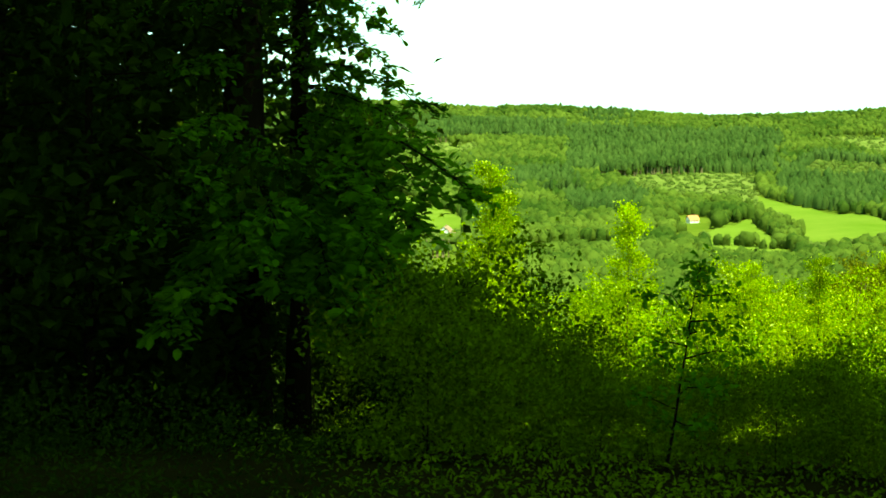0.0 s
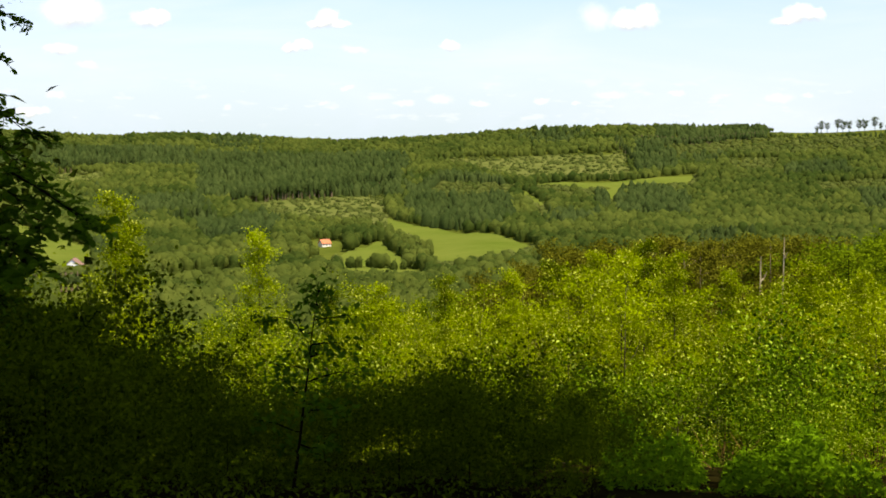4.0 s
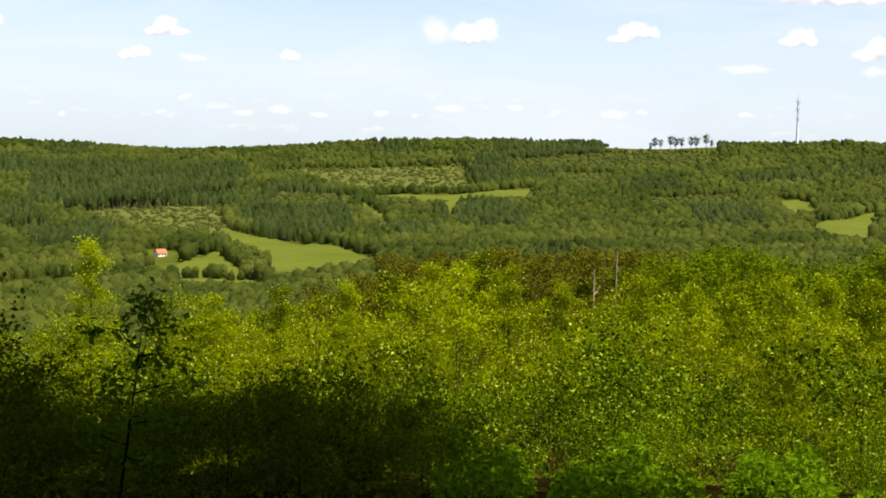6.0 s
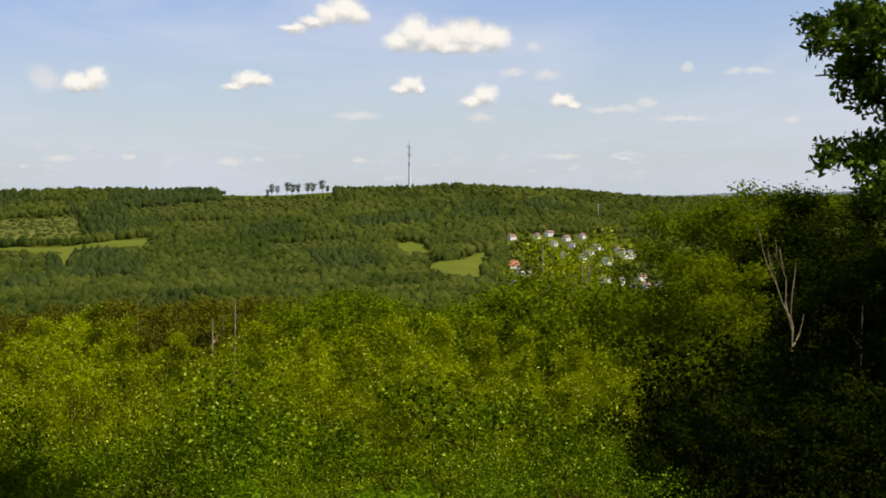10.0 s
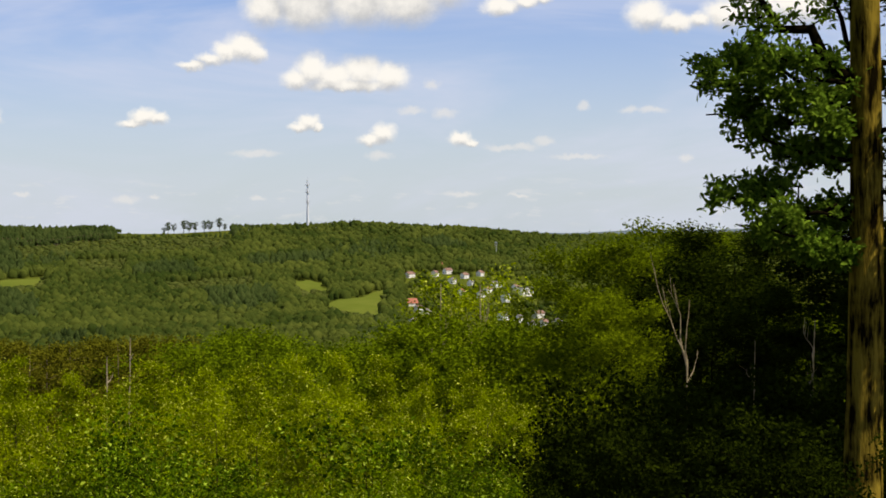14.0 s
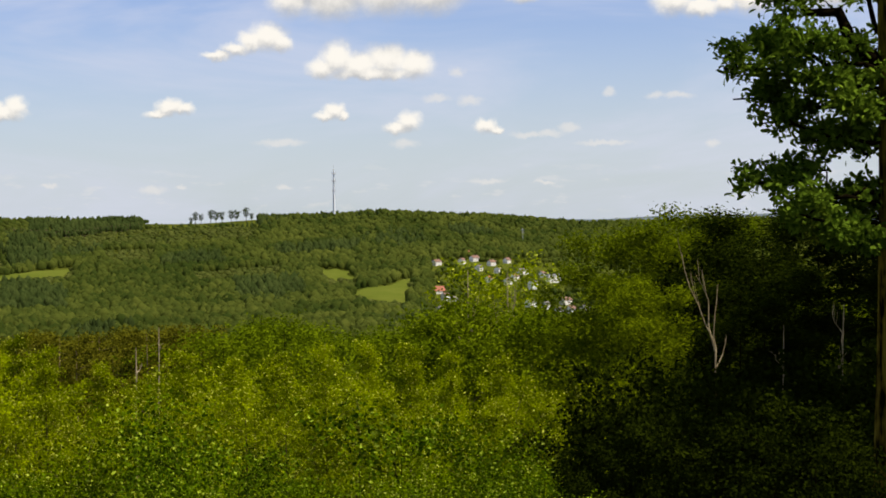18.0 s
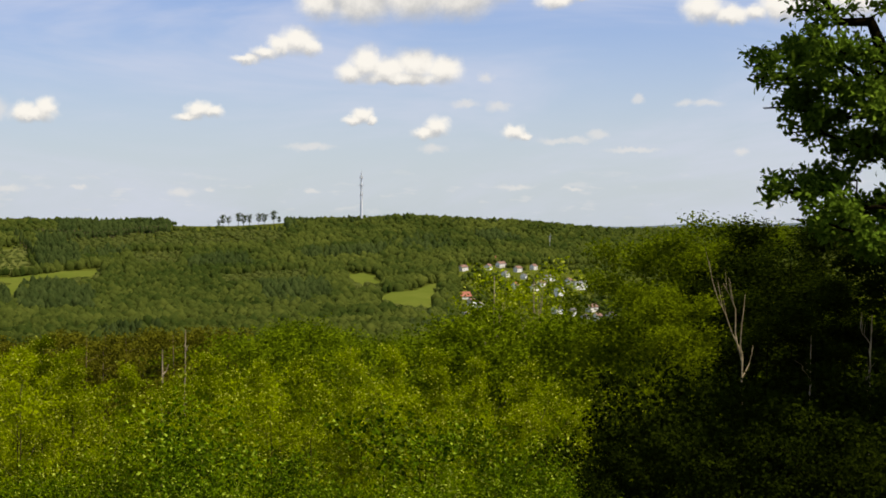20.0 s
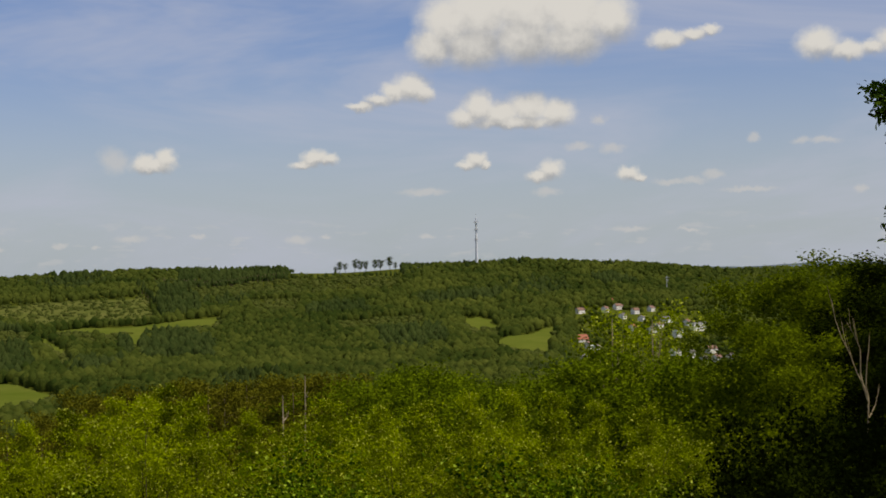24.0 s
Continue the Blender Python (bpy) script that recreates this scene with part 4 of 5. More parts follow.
# ---- the thicket of young birches ----
def build_birches():
    g = np.random.default_rng(51)
    kinds = []
    for i in range(7):
        kinds.append(make_tree("young_birch", "bushy young birch with small yellow-green leaves", "birch", g, 3.4, 0.024, 0.06, 13, 1.0, 0.9, 5600, 0.052,
                               BIRCH_LEAF, BIRCH_BARK, "column", 0.085, 0.3, 0.75, group="birch thicket", twigs=6, sides=6))
    # foreground shade is put into the dark leaf colours of these bushes
    shrubs = [make_tree("dark_shrub", "leafy shrub with the wood's deep shade put into its leaf colour", "shrub", g, 2.4, 0.02, 0.05, 8, 1.2, 0.6, 2400, 0.095,
                        DEEP_SHADE_LEAF, BARK, "column", 0.12, 0.4, 0.7, group="shaded shrubs", twigs=5, sides=6) for _ in range(3)]
    green = [make_tree("shaded_bush", "leafy bush before the birches, half shade put into its leaf colour", "shrub", g, 2.4, 0.02, 0.05, 7, 1.5, 0.6, 3400, 0.11,
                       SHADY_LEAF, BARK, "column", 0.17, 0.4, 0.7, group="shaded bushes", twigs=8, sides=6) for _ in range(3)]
    dark_used, green_used = 0, 0
    bushes = [make_tree("birch_bush", "low birch bush with round yellow-green leaves", "birch", g, 1.25, 0.013, 0.04, 12, 0.75, 0.7, 2900, 0.043,
                        BUSH_LEAF, BIRCH_BARK, "column", 0.11, 0.3, 0.8, group="birch thicket", twigs=6, sides=6) for _ in range(4)]
    hazels = [make_tree("hazel_bush", "dark green hazel bush with sun glints painted on some leaves", "hazel", g, 1.25, 0.014, 0.04, 12, 0.85, 0.55, 2300, 0.05,
                        HAZEL_LEAF, BARK, "column", 0.12, 0.45, 0.75, group="hazel bushes", twigs=6, sides=6) for _ in range(3)]
    low_used, hazel_used = 0, 0
    used = 0
    spots = []
    for r in np.concatenate([[9.5, 10.6, 11.7, 12.9, 14.2, 15.6], np.arange(17.2, 38, 1.9)]):
        d = 1.5 if r < 15 else 1.95 + (r - 11) * 0.03
        n = int(radians(76) * r / d)
        for k in range(n):
            spots.append((-17 + (k + g.uniform(-0.4, 0.4)) * 76 / n, r + g.uniform(-0.6, 0.6)))
    for th, r in spots:
        if (th < 1 and r < 22) or r < np.interp(th, [1, 6, 12, 17, 20, 23], [16, 13.5, 12.6, 11.6, 10.6, 9.0]) or th < -4 or th > 41.3 + 1.2 * math.sin(r * 0.9):
            continue
        env = np.interp(th, [-17, 3, 6, 9, 13, 17, 20, 22, 26, 34, 38, 41, 45, 60], [-6.4, -6.3, -6.3, -5.8, -5.5, -5.6, -4.5, -4.7, -4.75, -4.75, -5.0, -5.7, -5.3, -5.5])
        env = env + 0.08 - max(0, 25 - r) * 0.24 - min(1.5, abs(g.normal()) * 0.62)
        x, y = flat(th, r)
        env -= max(0.0, math.sin(x * 1.05 + 1.3 * math.sin(y * 0.5)) * math.cos(y * 0.8 + x * 0.3)) * (3.2 if r < 23 else 1.0)
        k = kinds[used % len(kinds)]
        tall = EYE + r * math.tan(radians(env)) - ground_at(x, y)
        size = tall / TOPS[k.name]
        if tall < 0.3:
            continue
        if tall < 2.3 and g.uniform() < (0.65 if th > 25 else 0.2):
            k = hazels[hazel_used % 3]
            size = tall / TOPS[k.name]
            if hazel_used < 3:
                place(k, th, r, g.uniform(0, 360), size)
            else:
                put_copy(k, th, r, g.uniform(0, 360), size)
            hazel_used += 1
            continue
        if tall < 2.0:
            k = bushes[low_used % 4]
            size = tall / TOPS[k.name]
            if low_used < 4:
                place(k, th, r, g.uniform(0, 360), size)
            else:
                put_copy(k, th, r, g.uniform(0, 360), size)
            low_used += 1
            continue
        if used < len(kinds):
            place(k, th, r, g.uniform(0, 360), min(size, 1.5))
        else:
            put_copy(k, th, r, g.uniform(0, 360), min(size, 1.5))
        used += 1
    slim = make_tree("young_birch", "tall slim young birch above the thicket", "birch", g, 6.0, 0.035, 0.1, 24, 0.75, 1.0, 10000, 0.052, BIRCH_LEAF, BIRCH_BARK, "cone", 0.16, 0.3, 0.75, twigs=5, sides=6)
    # taller ones that stand above the rest
    for th, r, el in ((1.7, 30, -2.2), (2.3, 31, -3.2), (6.85, 33, -3.6), (21.2, 31, -3.95), (20.4, 29, -4.3), (19.4, 30, -4.35), (22.3, 28, -4.4), (17.8, 29, -4.75), (16.3, 27, -5.1), (13.8, 28, -5.3), (11.4, 27, -5.6),
                      (9.6, 29, -5.7), (24.3, 27, -5.0), (27.2, 29, -4.7), (29.0, 30, -4.95), (30.6, 27, -4.9), (32.3, 30, -4.55), (33.9, 29, -4.5), (35.5, 28, -4.6), (37.0, 30, -4.9), (38.9, 28, -5.1)):
        x, y = flat(th, r)
        size = (EYE + r * math.tan(radians(el)) - ground_at(x, y)) / TOPS[slim.name]
        if th < 2:
            place(slim, th, r, 0, size)
        else:
            put_copy(slim, th, r, 40 * th, size)
    # shaded shrubs, topped along the shade's edge: bearing, distance, elevation of the top
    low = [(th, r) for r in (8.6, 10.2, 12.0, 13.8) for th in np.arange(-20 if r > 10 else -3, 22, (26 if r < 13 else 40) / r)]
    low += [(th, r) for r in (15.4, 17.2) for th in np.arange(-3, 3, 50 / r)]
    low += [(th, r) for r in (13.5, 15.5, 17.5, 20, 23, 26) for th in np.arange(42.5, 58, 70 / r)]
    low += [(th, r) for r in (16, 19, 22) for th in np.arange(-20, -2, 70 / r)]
    for n, (th, r) in enumerate(low):
        th, r = th + g.uniform(-1.5, 1.5), r + g.uniform(-0.5, 0.5)
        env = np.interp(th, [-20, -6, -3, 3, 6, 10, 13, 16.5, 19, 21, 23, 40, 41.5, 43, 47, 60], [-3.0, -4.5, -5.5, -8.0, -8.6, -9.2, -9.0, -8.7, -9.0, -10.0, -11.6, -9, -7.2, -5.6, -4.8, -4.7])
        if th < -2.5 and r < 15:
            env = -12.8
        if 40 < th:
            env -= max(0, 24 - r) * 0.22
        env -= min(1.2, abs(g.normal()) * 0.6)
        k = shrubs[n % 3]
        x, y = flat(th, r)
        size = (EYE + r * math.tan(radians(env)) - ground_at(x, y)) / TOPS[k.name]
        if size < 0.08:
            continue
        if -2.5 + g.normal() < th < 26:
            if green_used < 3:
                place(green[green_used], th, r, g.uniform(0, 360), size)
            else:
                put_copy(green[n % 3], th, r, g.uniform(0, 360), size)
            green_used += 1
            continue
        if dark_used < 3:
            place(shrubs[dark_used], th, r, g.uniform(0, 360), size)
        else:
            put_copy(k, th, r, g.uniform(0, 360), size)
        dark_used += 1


build_birches()


# ---- the shaded tree with two trunks, and its neighbours ----
def spot(th, el, r):
    """A place by bearing, elevation over the eye's level, and distance."""
    x, y = flat(th, r)
    return np.array([x, y, EYE + r * math.tan(radians(el))])


def spray(tree, foot, start, end, leaf, arch, g, dense=1.35):
    """A leafy bough in flat layers: a bent limb, side twigs in a fan on both sides, leaves in two rows along each twig."""
    a, e = np.asarray(start, float) - foot, np.asarray(end, float) - foot
    u = np.linspace(0, 1, 9)
    line = a + (e - a) * u[:, None]
    line[:, 2] += arch * np.sin(u * math.pi) * (1 - 0.4 * u)
    line[1:-1] += g.normal(size=(7, 3)) * 0.02
    length = float(np.linalg.norm(e - a))
    way = (e - a) / length
    side = np.cross(way, (0, 0, 1))
    side /= np.linalg.norm(side)
    tubes, pts, axes = [tube(line, np.linspace(0.004 + 0.005 * length, 0.002, 9), 5)], [], []
    for k in range(int(length * 10 * dense) + 5):
        s = g.uniform(0.12, 1.0)
        at = along(line, np.array([s]))[0]
        d = way * g.uniform(0.5, 1.0) + side * (1 if k % 2 else -1) * g.uniform(0.3, 1.0) + np.array([0, 0, g.uniform(-0.5, 0.1)])
        d /= np.linalg.norm(d)
        reach = leaf * g.uniform(1.8, 4.4) * (1.2 - 0.65 * s)
        v = np.linspace(0, 1, 4)[:, None]
        twig = at + d * reach * v - np.array([0, 0, 0.25 * reach]) * v ** 2
        tubes.append(tube(twig, np.linspace(0.005, 0.0015, 4), 3))
        m = max(3, int(reach / leaf * 3.4 * dense))
        w = np.linspace(0.1, 1, m)
        pts.append(along(twig, w))
        flip = np.where(np.arange(m) % 2, 1.0, -1.0)[:, None]
        axes.append(d + np.cross(d, (0, 0, 1)) * flip * 0.8)
    bough = part("bough", mesh_of("bough", *join(tubes), BARK, True), tree)
    part("foliage", mesh_of("foliage", *leaves(np.concatenate(pts), leaf, g, 0.62, 0.56, 0.22, True, np.concatenate(axes)), BEECH_LEAF), bough)


# ---- the shaded trees with dark trunks, and their neighbours ----
def build_shaded_trees():
    g = np.random.default_rng(61)
    lab = "dark beech in deep shade with drooping leafy branches"
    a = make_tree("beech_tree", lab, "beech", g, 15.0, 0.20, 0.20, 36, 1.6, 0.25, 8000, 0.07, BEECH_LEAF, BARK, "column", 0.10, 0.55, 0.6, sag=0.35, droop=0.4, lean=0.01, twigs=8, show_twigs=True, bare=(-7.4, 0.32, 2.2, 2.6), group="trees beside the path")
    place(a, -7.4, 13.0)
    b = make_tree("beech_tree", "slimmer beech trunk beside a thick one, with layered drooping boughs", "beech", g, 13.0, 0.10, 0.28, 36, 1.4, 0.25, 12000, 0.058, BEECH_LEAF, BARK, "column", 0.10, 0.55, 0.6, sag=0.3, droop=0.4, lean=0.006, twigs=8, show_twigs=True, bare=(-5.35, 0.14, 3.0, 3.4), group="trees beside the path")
    place(b, -5.35, 13.8)
    foot_a, foot_b = np.array(a.matrix_basis.translation), np.array(b.matrix_basis.translation)
    # boughs towards the clearing: elevation of the start on the trunk, tip as bearing, elevation and distance, leaf size, arch
    for el0, th, el, r, leaf, arch in ((4.6, -0.9, 3.9, 12.6, 0.065, 0.15), (3.4, -1.9, 2.6, 13.2, 0.065, 0.15), (2.4, -2.1, 1.3, 12.8, 0.07, 0.15), (1.3, -0.3, 0.0, 12.4, 0.075, 0.15), (0.6, -1.9, -0.4, 13.0, 0.075, 0.1),
                                       (0.2, -0.75, -1.5, 12.0, 0.085, 0.2), (-0.6, -2.2, -1.6, 12.6, 0.08, 0.15), (-1.5, 1.35, -3.5, 11.0, 0.105, 0.35), (-1.9, -0.3, -3.4, 11.3, 0.105, 0.3), (-2.3, -1.0, -4.8, 10.8, 0.11, 0.3),
                                       (-2.4, -1.4, -4.0, 10.9, 0.11, 0.3), (-3.1, -1.9, -6.2, 10.6, 0.115, 0.3), (-3.3, -2.5, -5.2, 10.4, 0.12, 0.25), (-4.2, -2.0, -7.0, 10.6, 0.11, 0.25), (-4.6, -2.9, -7.4, 10.3, 0.115, 0.2),
                                       (-5.8, -0.7, -8.8, 10.8, 0.10, 0.3), (-6.0, 0.4, -9.2, 10.9, 0.095, 0.3), (-5.6, -3.6, -8.6, 10.6, 0.11, 0.2), (-4.0, -4.2, -6.4, 10.4, 0.12, 0.2), (-2.8, -5.0, -4.6, 10.6, 0.115, 0.25),
                                       (-2.6, -3.4, -3.4, 10.8, 0.11, 0.25), (3.0, -3.4, 2.6, 12.6, 0.065, 0.1), (1.6, -3.6, 0.6, 12.8, 0.07, 0.1)):
        spray(b, foot_b, spot(-5.35, el0, 13.8), spot(th, el, r), leaf, arch, g)
    for el0, th, el, r, leaf, arch in ((-2.2, -6.4, -4.4, 10.4, 0.115, 0.25), (-3.4, -7.4, -5.4, 10.2, 0.12, 0.2), (-1.8, -8.8, -3.6, 10.6, 0.11, 0.25), (-4.4, -9.0, -6.8, 10.4, 0.12, 0.2), (-4.0, -5.8, -6.8, 10.6, 0.11, 0.2),
                                       (-0.8, -9.6, -1.4, 11.4, 0.09, 0.15), (1.6, -9.8, 1.0, 11.8, 0.075, 0.1), (3.6, -9.4, 3.2, 12.0, 0.07, 0.1), (-5.4, -10.4, -8.4, 10.6, 0.11, 0.2), (-3.2, -11.2, -4.8, 10.8, 0.11, 0.2)):
        spray(a, foot_a, spot(-7.4, el0, 13.0), spot(th, el, r), leaf, arch, g)
    # the leaf colour itself carries the near-black shade beside the path
    c = make_tree("hornbeam_tree", "dense hornbeam with the wood's shade put into its leaf colour", "tree", g, 9.0, 0.06, 0.02, 34, 2.2, 0.3, 10000, 0.15, DEEP_SHADE_LEAF, BARK, "column", 0.12, 0.5, 0.65, sag=0.2, twigs=8, group="trees beside the path")
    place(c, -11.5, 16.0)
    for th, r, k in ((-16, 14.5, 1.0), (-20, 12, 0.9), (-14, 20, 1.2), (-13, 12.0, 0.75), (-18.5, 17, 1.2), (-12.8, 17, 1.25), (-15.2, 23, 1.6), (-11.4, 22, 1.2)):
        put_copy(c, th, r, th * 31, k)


build_shaded_trees()


def build_sapling():
    g = np.random.default_rng(71)
    a = make_tree("slender_sapling", "thin dark sapling with sparse hanging leaves before the thicket", "sapling", g, 1.32, 0.011, 0.25, 14, 0.28, 0.35, 800, 0.05, BEECH_LEAF, BARK, "column", 0.16, 0.5, 0.6, sag=0.2, droop=0.3, lean=0.03, twigs=2)
    place(a, 8.5, 8.3)
    a.matrix_basis = a.matrix_basis @ pose(0, 0, 0, 0, 7, 0)


build_sapling()


# ---- the oak ----
def build_oak():
    g = np.random.default_rng(81)
    top = tagged(new("oak_tree"), "oak with sunlit rough bark and leafy boughs", "oak")
    th0, r0 = 53.3, 15.0
    bx, by = flat(th0, r0)
    base = ground_at(bx, by)
    n = 12
    s = np.linspace(0, 1, n)
    H = 13.0
    line = np.stack([0.05 * np.sin(s * 9), 0.05 * np.cos(s * 7), s * H - 0.2], 1)
    part("trunk", mesh_of("trunk", *tube(line, 0.185 * (1 - 0.6 * s) + 0.05 * np.exp(-s * 20), 14), OAK_BARK, True), top)
    here = np.array([bx, by, base])
    # boughs: elevation of the start, end as bearing, elevation and distance, leaves, thickness
    boughs = [(4.4, 46.7, 5.3, 14.6, 330, 0.03), (4.6, 47.4, 6.3, 15.0, 330, 0.03), (4.9, 48.3, 6.9, 14.4, 300, 0.025), (3.6, 47.0, 4.2, 15.2, 330, 0.03), (2.6, 48.0, 3.3, 14.7, 300, 0.025),
              (2.2, 49.6, 3.0, 15.2, 260, 0.025), (4.0, 49.4, 5.1, 14.5, 300, 0.025), (4.9, 50.4, 6.1, 15.1, 240, 0.025), (3.4, 50.6, 4.2, 14.6, 240, 0.02), (2.4, 51.3, 3.0, 15.0, 200, 0.02),
              (0.2, 47.6, 1.3, 14.7, 300, 0.025), (0.5, 48.6, 1.5, 15.1, 280, 0.025), (-0.4, 48.2, 0.2, 14.5, 280, 0.025), (-0.2, 49.5, 0.6, 15.2, 280, 0.025), (-1.2, 49.9, -0.5, 14.7, 260, 0.02),
              (0.4, 51.0, 0.9, 15.1, 220, 0.02), (-1.3, 51.2, -0.8, 14.8, 240, 0.02), (4.9, 48.3, 8.8, 14.8, 160, 0.085), (6.0, 50.6, 9.5, 15.3, 160, 0.03), (3.0, 56.5, 4.0, 15.0, 300, 0.03),
              (1.0, 56.8, 1.5, 14.8, 300, 0.03), (5.5, 57.0, 7.0, 15.2, 350, 0.03), (8.0, 48.0, 12.5, 14.6, 420, 0.04), (10.0, 57.5, 14.0, 15.5, 450, 0.04), (13.0, 50.0, 18.0, 16.5, 500, 0.04),
              (15.0, 54.0, 21.0, 13.5, 500, 0.04), (18.0, 49.0, 24.0, 14.5, 500, 0.035), (20.0, 57.0, 27.0, 15.5, 500, 0.035), (24.0, 52.0, 32.0, 15.0, 500, 0.03)]
    for start, th, el, r, count, thick in boughs:
        count = int(count * 2.9)
        a, e = np.array([0, 0, EYE + r0 * math.tan(radians(start)) - base]), spot(th + 0.8, el, r) - here
        u = np.linspace(0, 1, 7)[:, None]
        limb = a + (e - a) * u
        limb[1:-1] += g.normal(size=(5, 3)) * 0.05
        tubes, anchors = [tube(limb, thick * np.linspace(1, 0.25, 7), 7)], []
        reach = max(0.5, float(np.linalg.norm(e - a)))
        for k in range(11):
            at = along(limb, np.array([g.uniform(0.35, 1.0)]))[0]
            tw = branch_line(at, g.uniform(0, 6.283), reach * g.uniform(0.12, 0.26), g.uniform(-0.3, 0.8), g, 4)
            tubes.append(tube(tw, 0.009 * np.linspace(1, 0.3, 4), 4))
            anchors.append(along(tw, g.uniform(0.35, 1.0, 16)))
        # dark bark instead of oak bark paints the boughs' shaded undersides
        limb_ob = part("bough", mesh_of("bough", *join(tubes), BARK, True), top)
        a = np.concatenate(anchors)
        pts = a[g.integers(0, len(a), count)] + g.normal(size=(count, 3)) * 0.05
        part("foliage", mesh_of("foliage", *leaves(pts, 0.084, g, 0.4, 0.46, 0.0, True), OAK_LEAF), limb_ob)
    top.matrix_basis = pose(bx, by, base)


build_oak()


# ---- the wood behind the viewer, which shades the foreground ----
def build_wood_behind():
    g = np.random.default_rng(91)
    a = make_tree("beech_tree", "tall broad beech at the edge of the wood", "beech", g, 23.0, 0.28, 0.34, 26, 3.6, 0.45, 8500, 0.5, BEECH_LEAF, BARK, "round", 0.22, 0.5, 0.7, group="wood behind the viewpoint")
    spots = [(68, 3.2), (128, 4.2), (150, 5.5), (210, 5.5), (260, 5), (310, 4.5), (300, 11), (325, 13), (335, 20), (280, 12), (240, 13), (200, 13), (170, 12), (345, 24),
             (77, 20.5), (66.5, 22), (88, 20.5), (72, 25), (82, 26)]
    place(a, *spots[0])
    for i, (th, r) in enumerate(spots[1:]):
        put_copy(a, th, r, i * 77, g.uniform(0.85, 1.08) * (0.72 if 65 < th < 110 and r > 10 else 1))


build_wood_behind()


# ---- undergrowth ----
def build_undergrowth():
    g = np.random.default_rng(101)
    n = 90000
    th, r = g.uniform(-25, 62, n), 6.2 + 14 * np.sqrt(g.uniform(size=n))
    r[:30000] = g.uniform(6.2, 10.5, 30000)
    th[30000:46000], r[30000:46000] = g.uniform(20, 36, 16000), g.uniform(8.8, 14.0, 16000)
    x, y = r * np.sin(np.radians(th)), r * np.cos(np.radians(th))
    tall = 0.5 * np.abs(np.sin(x * 1.3 + 1) * np.cos(y * 1.1)) + 0.1
    p = np.stack([x, y, ground_polar(th, r) + g.uniform(0.0, 1.0, n) * tall], 1)
    keep = (th < 19) & (r > 4.5) | (p[:, 2] < EYE - r * np.tan(np.radians(np.where(r > 8.5, 11.5 + 0.9 * np.sin(th * 1.1) + 0.5 * np.sin(th * 2.9 + 1), 13.4)))) | (r > 15)
    p, th, r = p[keep], th[keep], r[keep]
    # leaf tone by bearing and distance: sunlight and shade put into the colour
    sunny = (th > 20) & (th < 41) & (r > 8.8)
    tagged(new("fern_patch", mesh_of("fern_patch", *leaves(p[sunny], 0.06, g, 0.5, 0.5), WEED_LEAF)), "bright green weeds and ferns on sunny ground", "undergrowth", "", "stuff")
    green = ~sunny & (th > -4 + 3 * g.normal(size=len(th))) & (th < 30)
    tagged(new("weeds", mesh_of("weeds", *leaves(p[green], 0.038, g, 0.5, 0.5), SHADY_LEAF)), "weeds and brambles with half shade put into their leaf colour", "undergrowth", "", "stuff")
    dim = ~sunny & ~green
    tagged(new("undergrowth", mesh_of("undergrowth", *leaves(p[dim], 0.038, g, 0.5, 0.5), DEEP_SHADE_LEAF)), "brambles and weeds with deep shade put into their leaf colour", "undergrowth", "", "stuff")
    # tufts of dry brown grass
    m = 260
    c = g.integers(0, 6, m)
    cth, cr = np.array([24.5, 29.8, 30.6, 31.2, 36.5, 39.0])[c] + g.normal(size=m) * 0.4, 12.3 + (c % 4) * 0.6 + g.normal(size=m) * 0.25
    q = np.stack([cr * np.sin(np.radians(cth)), cr * np.cos(np.radians(cth)), ground_polar(cth, cr) + 0.05], 1)
    tagged(new("dry_grass", mesh_of("dry_grass", *leaves(q, 0.32, g, -0.9, 0.04, -2.0), DRY_GRASS)), "tufts of dry brown grass between the birches", "grass", "", "stuff")


build_undergrowth()


# ---- houses, mast, lone pines ----
def box(bm, x0, x1, y0, y1, z0, z1):
    m = Matrix.Translation(((x0 + x1) / 2, (y0 + y1) / 2, (z0 + z1) / 2)) @ Matrix.Diagonal((x1 - x0, y1 - y0, z1 - z0, 1))
    bmesh.ops.create_cube(bm, size=1, matrix=m)


def bm_mesh(name, bm, mat):
    me = bpy.data.meshes.new(name)
    bm.to_mesh(me)
    bm.free()
    me.materials.append(mat)
    return me


def box_part(name, parent, mat, *sizes, label=""):
    bm = bmesh.new()
    box(bm, *sizes)
    return part(name, bm_mesh(name, bm, mat), parent, label)


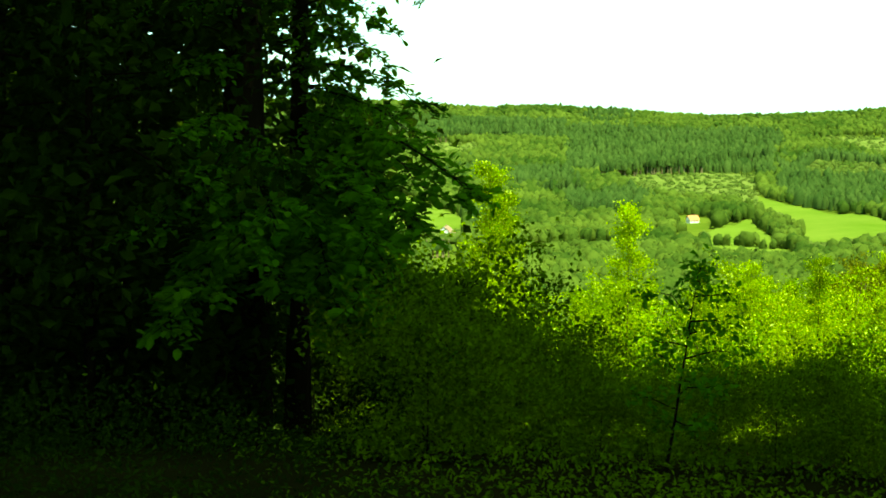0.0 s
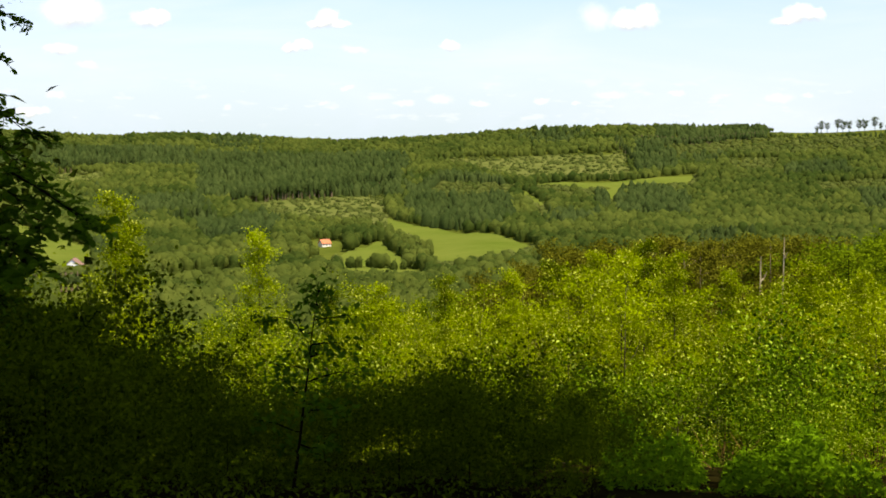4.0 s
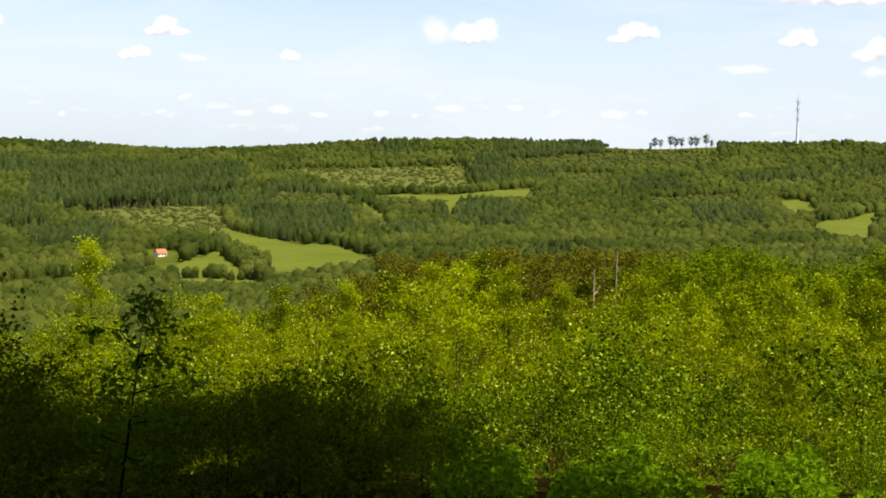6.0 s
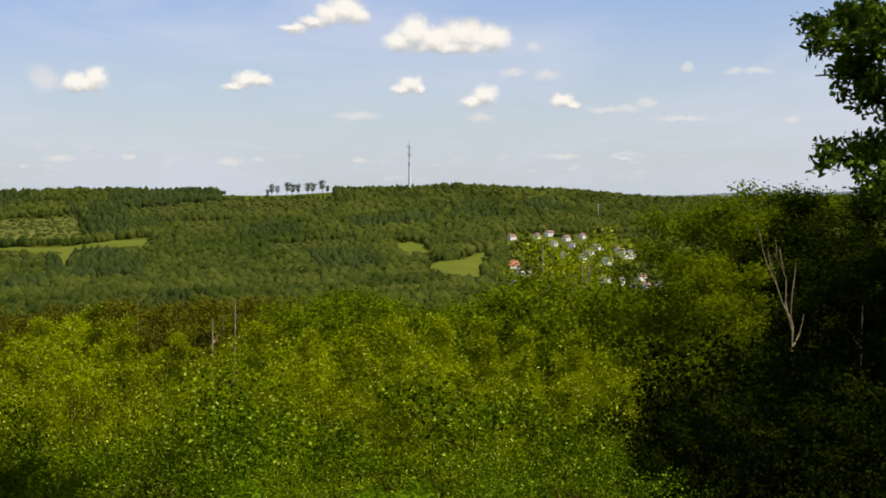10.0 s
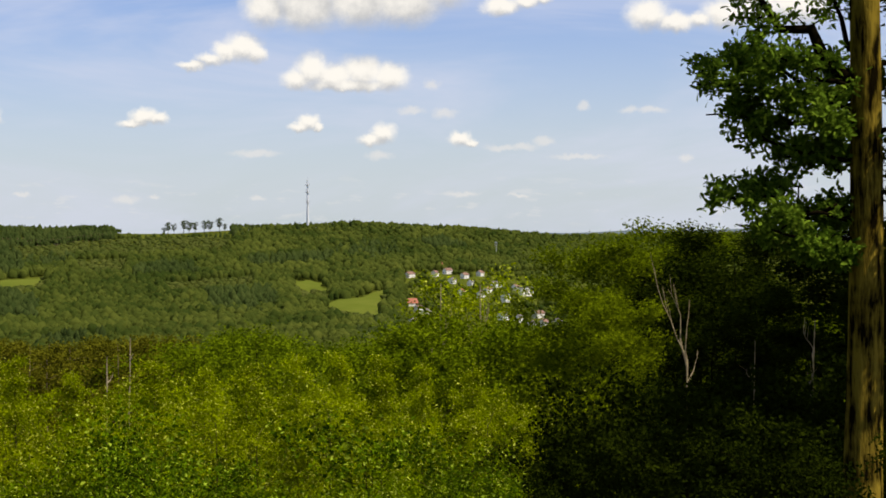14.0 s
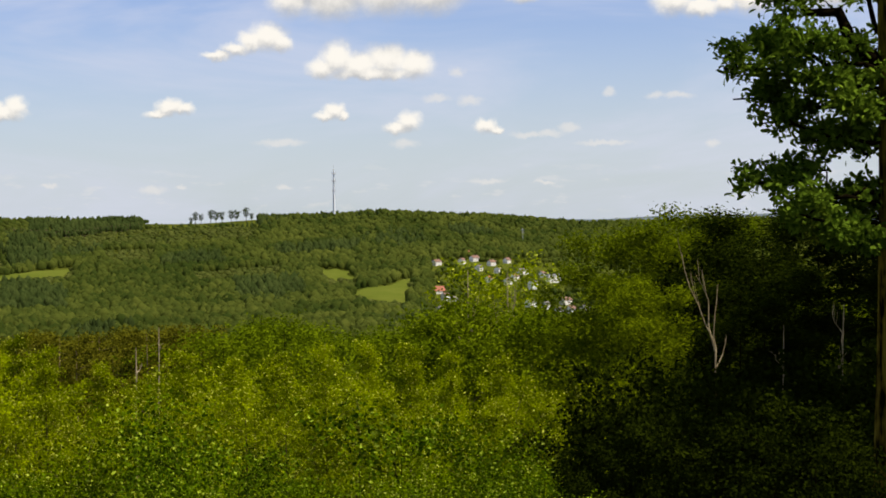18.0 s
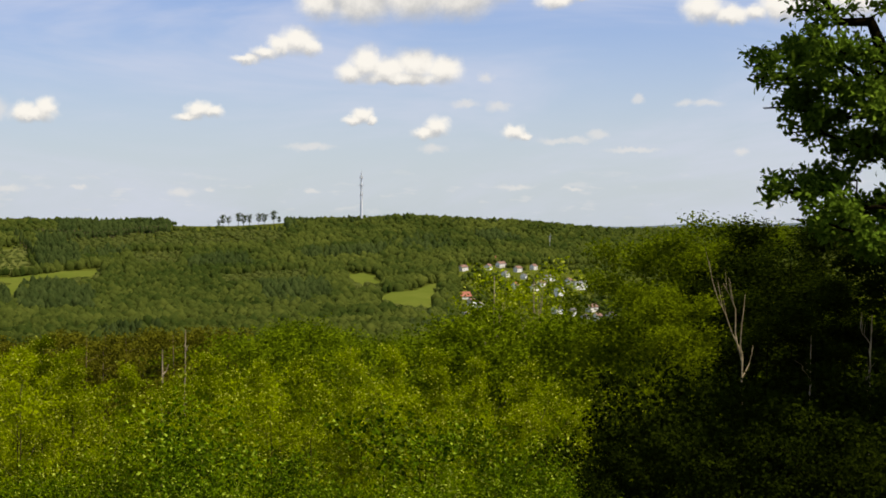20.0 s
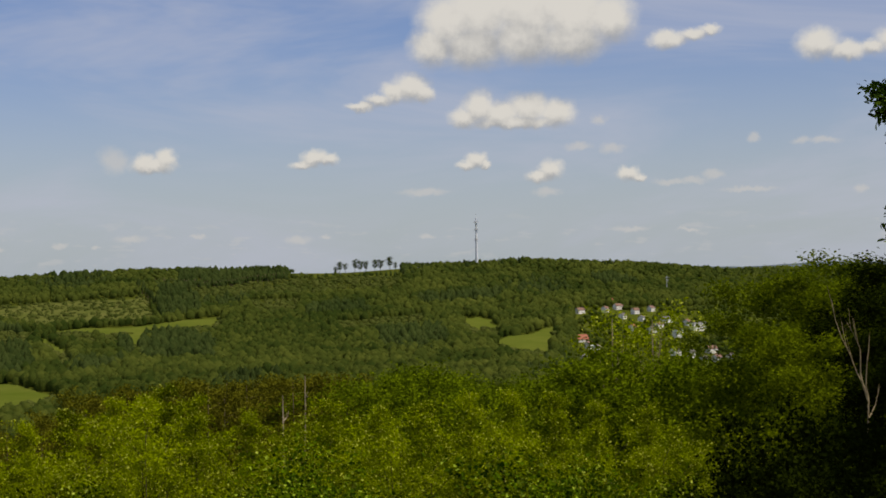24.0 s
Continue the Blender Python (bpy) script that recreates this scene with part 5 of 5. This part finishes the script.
def make_house(name, label, th, el, w, d, h, roof_h, turn, wall_mat, roof_mat, storeys=1, columns=3, sink=0.0, r=None):
    """A house: walls with gables, roof slabs with eaves, windows, door and chimney."""
    top = tagged(new(name), label, "house")
    bm = bmesh.new()
    prof = [(-d / 2, -1.5), (d / 2, -1.5), (d / 2, h), (0, h + roof_h), (-d / 2, h)]
    rows = [[bm.verts.new((x, y, z)) for y, z in prof] for x in (-w / 2, w / 2)]
    bm.faces.new(rows[0][::-1])
    bm.faces.new(rows[1])
    for i in range(5):
        bm.faces.new((rows[0][i], rows[0][(i + 1) % 5], rows[1][(i + 1) % 5], rows[1][i]))
    part("wall", bm_mesh("wall", bm, wall_mat), top)
    for side in (-1, 1):
        bm = bmesh.new()
        e = 0.5
        k = roof_h / (d / 2)
        a = [(-w / 2 - e, 0, h + roof_h + 0.05), (w / 2 + e, 0, h + roof_h + 0.05), (w / 2 + e, side * (d / 2 + e), h - k * e + 0.05), (-w / 2 - e, side * (d / 2 + e), h - k * e + 0.05)]
        lo = [bm.verts.new(p) for p in a]
        hi = [bm.verts.new((p[0], p[1], p[2] + 0.25)) for p in a]
        bm.faces.new(hi if side < 0 else hi[::-1])
        bm.faces.new(lo[::-1] if side < 0 else lo)
        for i in range(4):
            bm.faces.new((lo[i], lo[(i + 1) % 4], hi[(i + 1) % 4], hi[i]))
        bmesh.ops.recalc_face_normals(bm, faces=bm.faces)
        part("roof", bm_mesh("roof", bm, roof_mat), top)
    for s in range(storeys):
        z = 0.9 + s * 2.8
        for c in range(columns):
            x = (c + 0.5) / columns * w - w / 2
            box_part("window", top, PANE, x - 0.4, x + 0.4, -d / 2 - 0.06, -d / 2 + 0.05, z, z + 1.0)
    for y in (-d / 4, d / 4):
        box_part("window", top, PANE, -w / 2 - 0.06, -w / 2 + 0.05, y - 0.5, y + 0.5, 1.0, 2.2)
    box_part("chimney", top, BROWN_TILE, w * 0.2, w * 0.2 + 0.7, 0.2, 0.9, h + roof_h * 0.6, h + roof_h + 0.9)
    r = r or reach_of(th, el)
    x, y = flat(th, r)
    top.matrix_basis = pose(x, y, ground_at(x, y), 0, 0, turn - th)
    return top


def build_houses():
    make_house("cottage", "small white cottage with an orange tiled roof on a meadow", 9.18, -4.16, 8.0, 6.5, 2.8, 2.9, 30, WHITE_WALL, ORANGE_TILE)
    make_house("farmhouse", "white farmhouse with a grey-brown roof in a meadow", 0.1, -4.98, 9.5, 10, 4.6, 4.2, 72, WHITE_WALL, BROWN_TILE, 2)
    make_house("cottage", "white house with a red tiled roof at the village edge", 36.15, -2.72, 14, 9, 3.0, 4.4, 25, WHITE_WALL, RED_TILE)
    for th, el, w, roof, turn in VILLAGE:
        make_house("village_house", "pale rendered village house with a pitched roof", th, el, w, 6.5, 4.6, 2.4, 54 + turn * 0.15, WHITE_WALL, roof, 2, max(2, round(w / 3.5)))


build_houses()


def build_block(th, el, w, d, floors, turn, columns):
    """A flat-roofed white block with rows of windows."""
    top = tagged(new("apartment_block"), "white flat-roofed block with rows of windows in the village", "building")
    h = floors * 3.0
    box_part("wall", top, WHITE_WALL, -w / 2, w / 2, -d / 2, d / 2, -3, h)
    box_part("roof", top, GREY_TILE, -w / 2 - 0.4, w / 2 + 0.4, -d / 2 - 0.4, d / 2 + 0.4, h, h + 0.5)
    for f in range(floors):
        for c in range(columns):
            x = (c + 0.5) / columns * w - w / 2
            box_part("window", top, PANE, x - 0.7, x + 0.7, -d / 2 - 0.08, -d / 2 + 0.05, f * 3 + 1.1, f * 3 + 2.1)
    r = reach_of(th, el)
    x, y = flat(th, r)
    top.matrix_basis = pose(x, y, ground_at(x, y), 0, 0, turn - th)


build_block(40.43, -2.40, 19.5, 7, 3, 48, 7)
build_block(39.7, -2.62, 9, 7, 3, 50, 3)


def build_mast():
    """A slender lattice mast with antennas on the ridge."""
    top = tagged(new("radio_mast"), "tall slender steel radio mast with antennas on the wooded ridge", "mast")
    h, r = 79.0, 2480.0
    for k in range(3):
        a = k * 2.0944
        p = [(2.1 * math.cos(a), 2.1 * math.sin(a), -2), (0.7 * math.cos(a), 0.7 * math.sin(a), h)]
        part("leg", mesh_of("leg", *tube(np.array(p), [0.62, 0.45], 6), MAST_PAINT), top)
    part("column", mesh_of("column", *tube(np.array([(0, 0, -2), (0, 0, h * 0.3), (0, 0, h * 0.62)]), [2.1, 1.8, 1.1], 12), MAST_PAINT, True), top)
    for k in range(28):
        z0, z1 = k * h / 28, (k + 1) * h / 28
        for j in range(3):
            a, b = (j + k) * 2.0944, (j + k + 1) * 2.0944
            w0, w1 = 2.1 - 1.4 * z0 / h, 2.1 - 1.4 * z1 / h
            p = [(w0 * math.cos(a), w0 * math.sin(a), z0), (w1 * math.cos(b), w1 * math.sin(b), z1)]
            part("brace", mesh_of("brace", *tube(np.array(p), [0.28, 0.28], 4), MAST_PAINT), top)
    for z, w in ((h - 8, 3.0), (h - 20, 2.6), (h - 36, 2.2)):
        box_part("platform", top, STEEL, -w, w, -w, w, z, z + 0.5)
        for k in range(6):
            a = k * 1.0472
            cx, cy = w * math.cos(a), w * math.sin(a)
            box_part("antenna", top, STEEL, cx - 0.3, cx + 0.3, cy - 0.3, cy + 0.3, z + 0.4, z + 3.4)
    part("spike", mesh_of("spike", *tube(np.array([(0, 0, h), (0, 0, h + 6)]), [0.2, 0.1], 6), STEEL), top)
    x, y = flat(32.38, r)
    top.matrix_basis = pose(x, y, ground_at(x, y))


build_mast()


def build_pole():
    top = tagged(new("power_pylon"), "small pale steel pylon among the far woods", "pylon")
    part("mast", mesh_of("mast", *tube(np.array([(0, 0, -2), (0, 0, 24)]), [0.5, 0.3], 8), STEEL, True), top)
    for z in (18, 21.5):
        box_part("crossarm", top, STEEL, -2.6, 2.6, -0.25, 0.25, z, z + 0.5)
    x, y = flat(39.35, 2180)
    top.matrix_basis = pose(x, y, ground_at(x, y), 0, 0, -30)


build_pole()


def build_ridge_pines():
    g = np.random.default_rng(111)
    a = make_tree("lone_pine", "lone dark pine standing on the bare ridge", "pine", g, 21, 0.5, 0.42, 9, 5.0, 0.35, 800, 1.3, FAR_CONIFER, BARK, "flat", 0.2, 0.5, 0.6, group="pines on the ridge")
    place(a, 27.3, 2470)
    for th, k in ((27.5, 0.8), (27.85, 1.05), (28.05, 1.1), (28.25, 0.95), (28.6, 1.0), (28.8, 1.05), (29.15, 1.1), (29.35, 0.7), (27.15, 0.7)):
        put_copy(a, th, 2470 + g.uniform(-15, 15), g.uniform(0, 360), k)


build_ridge_pines()
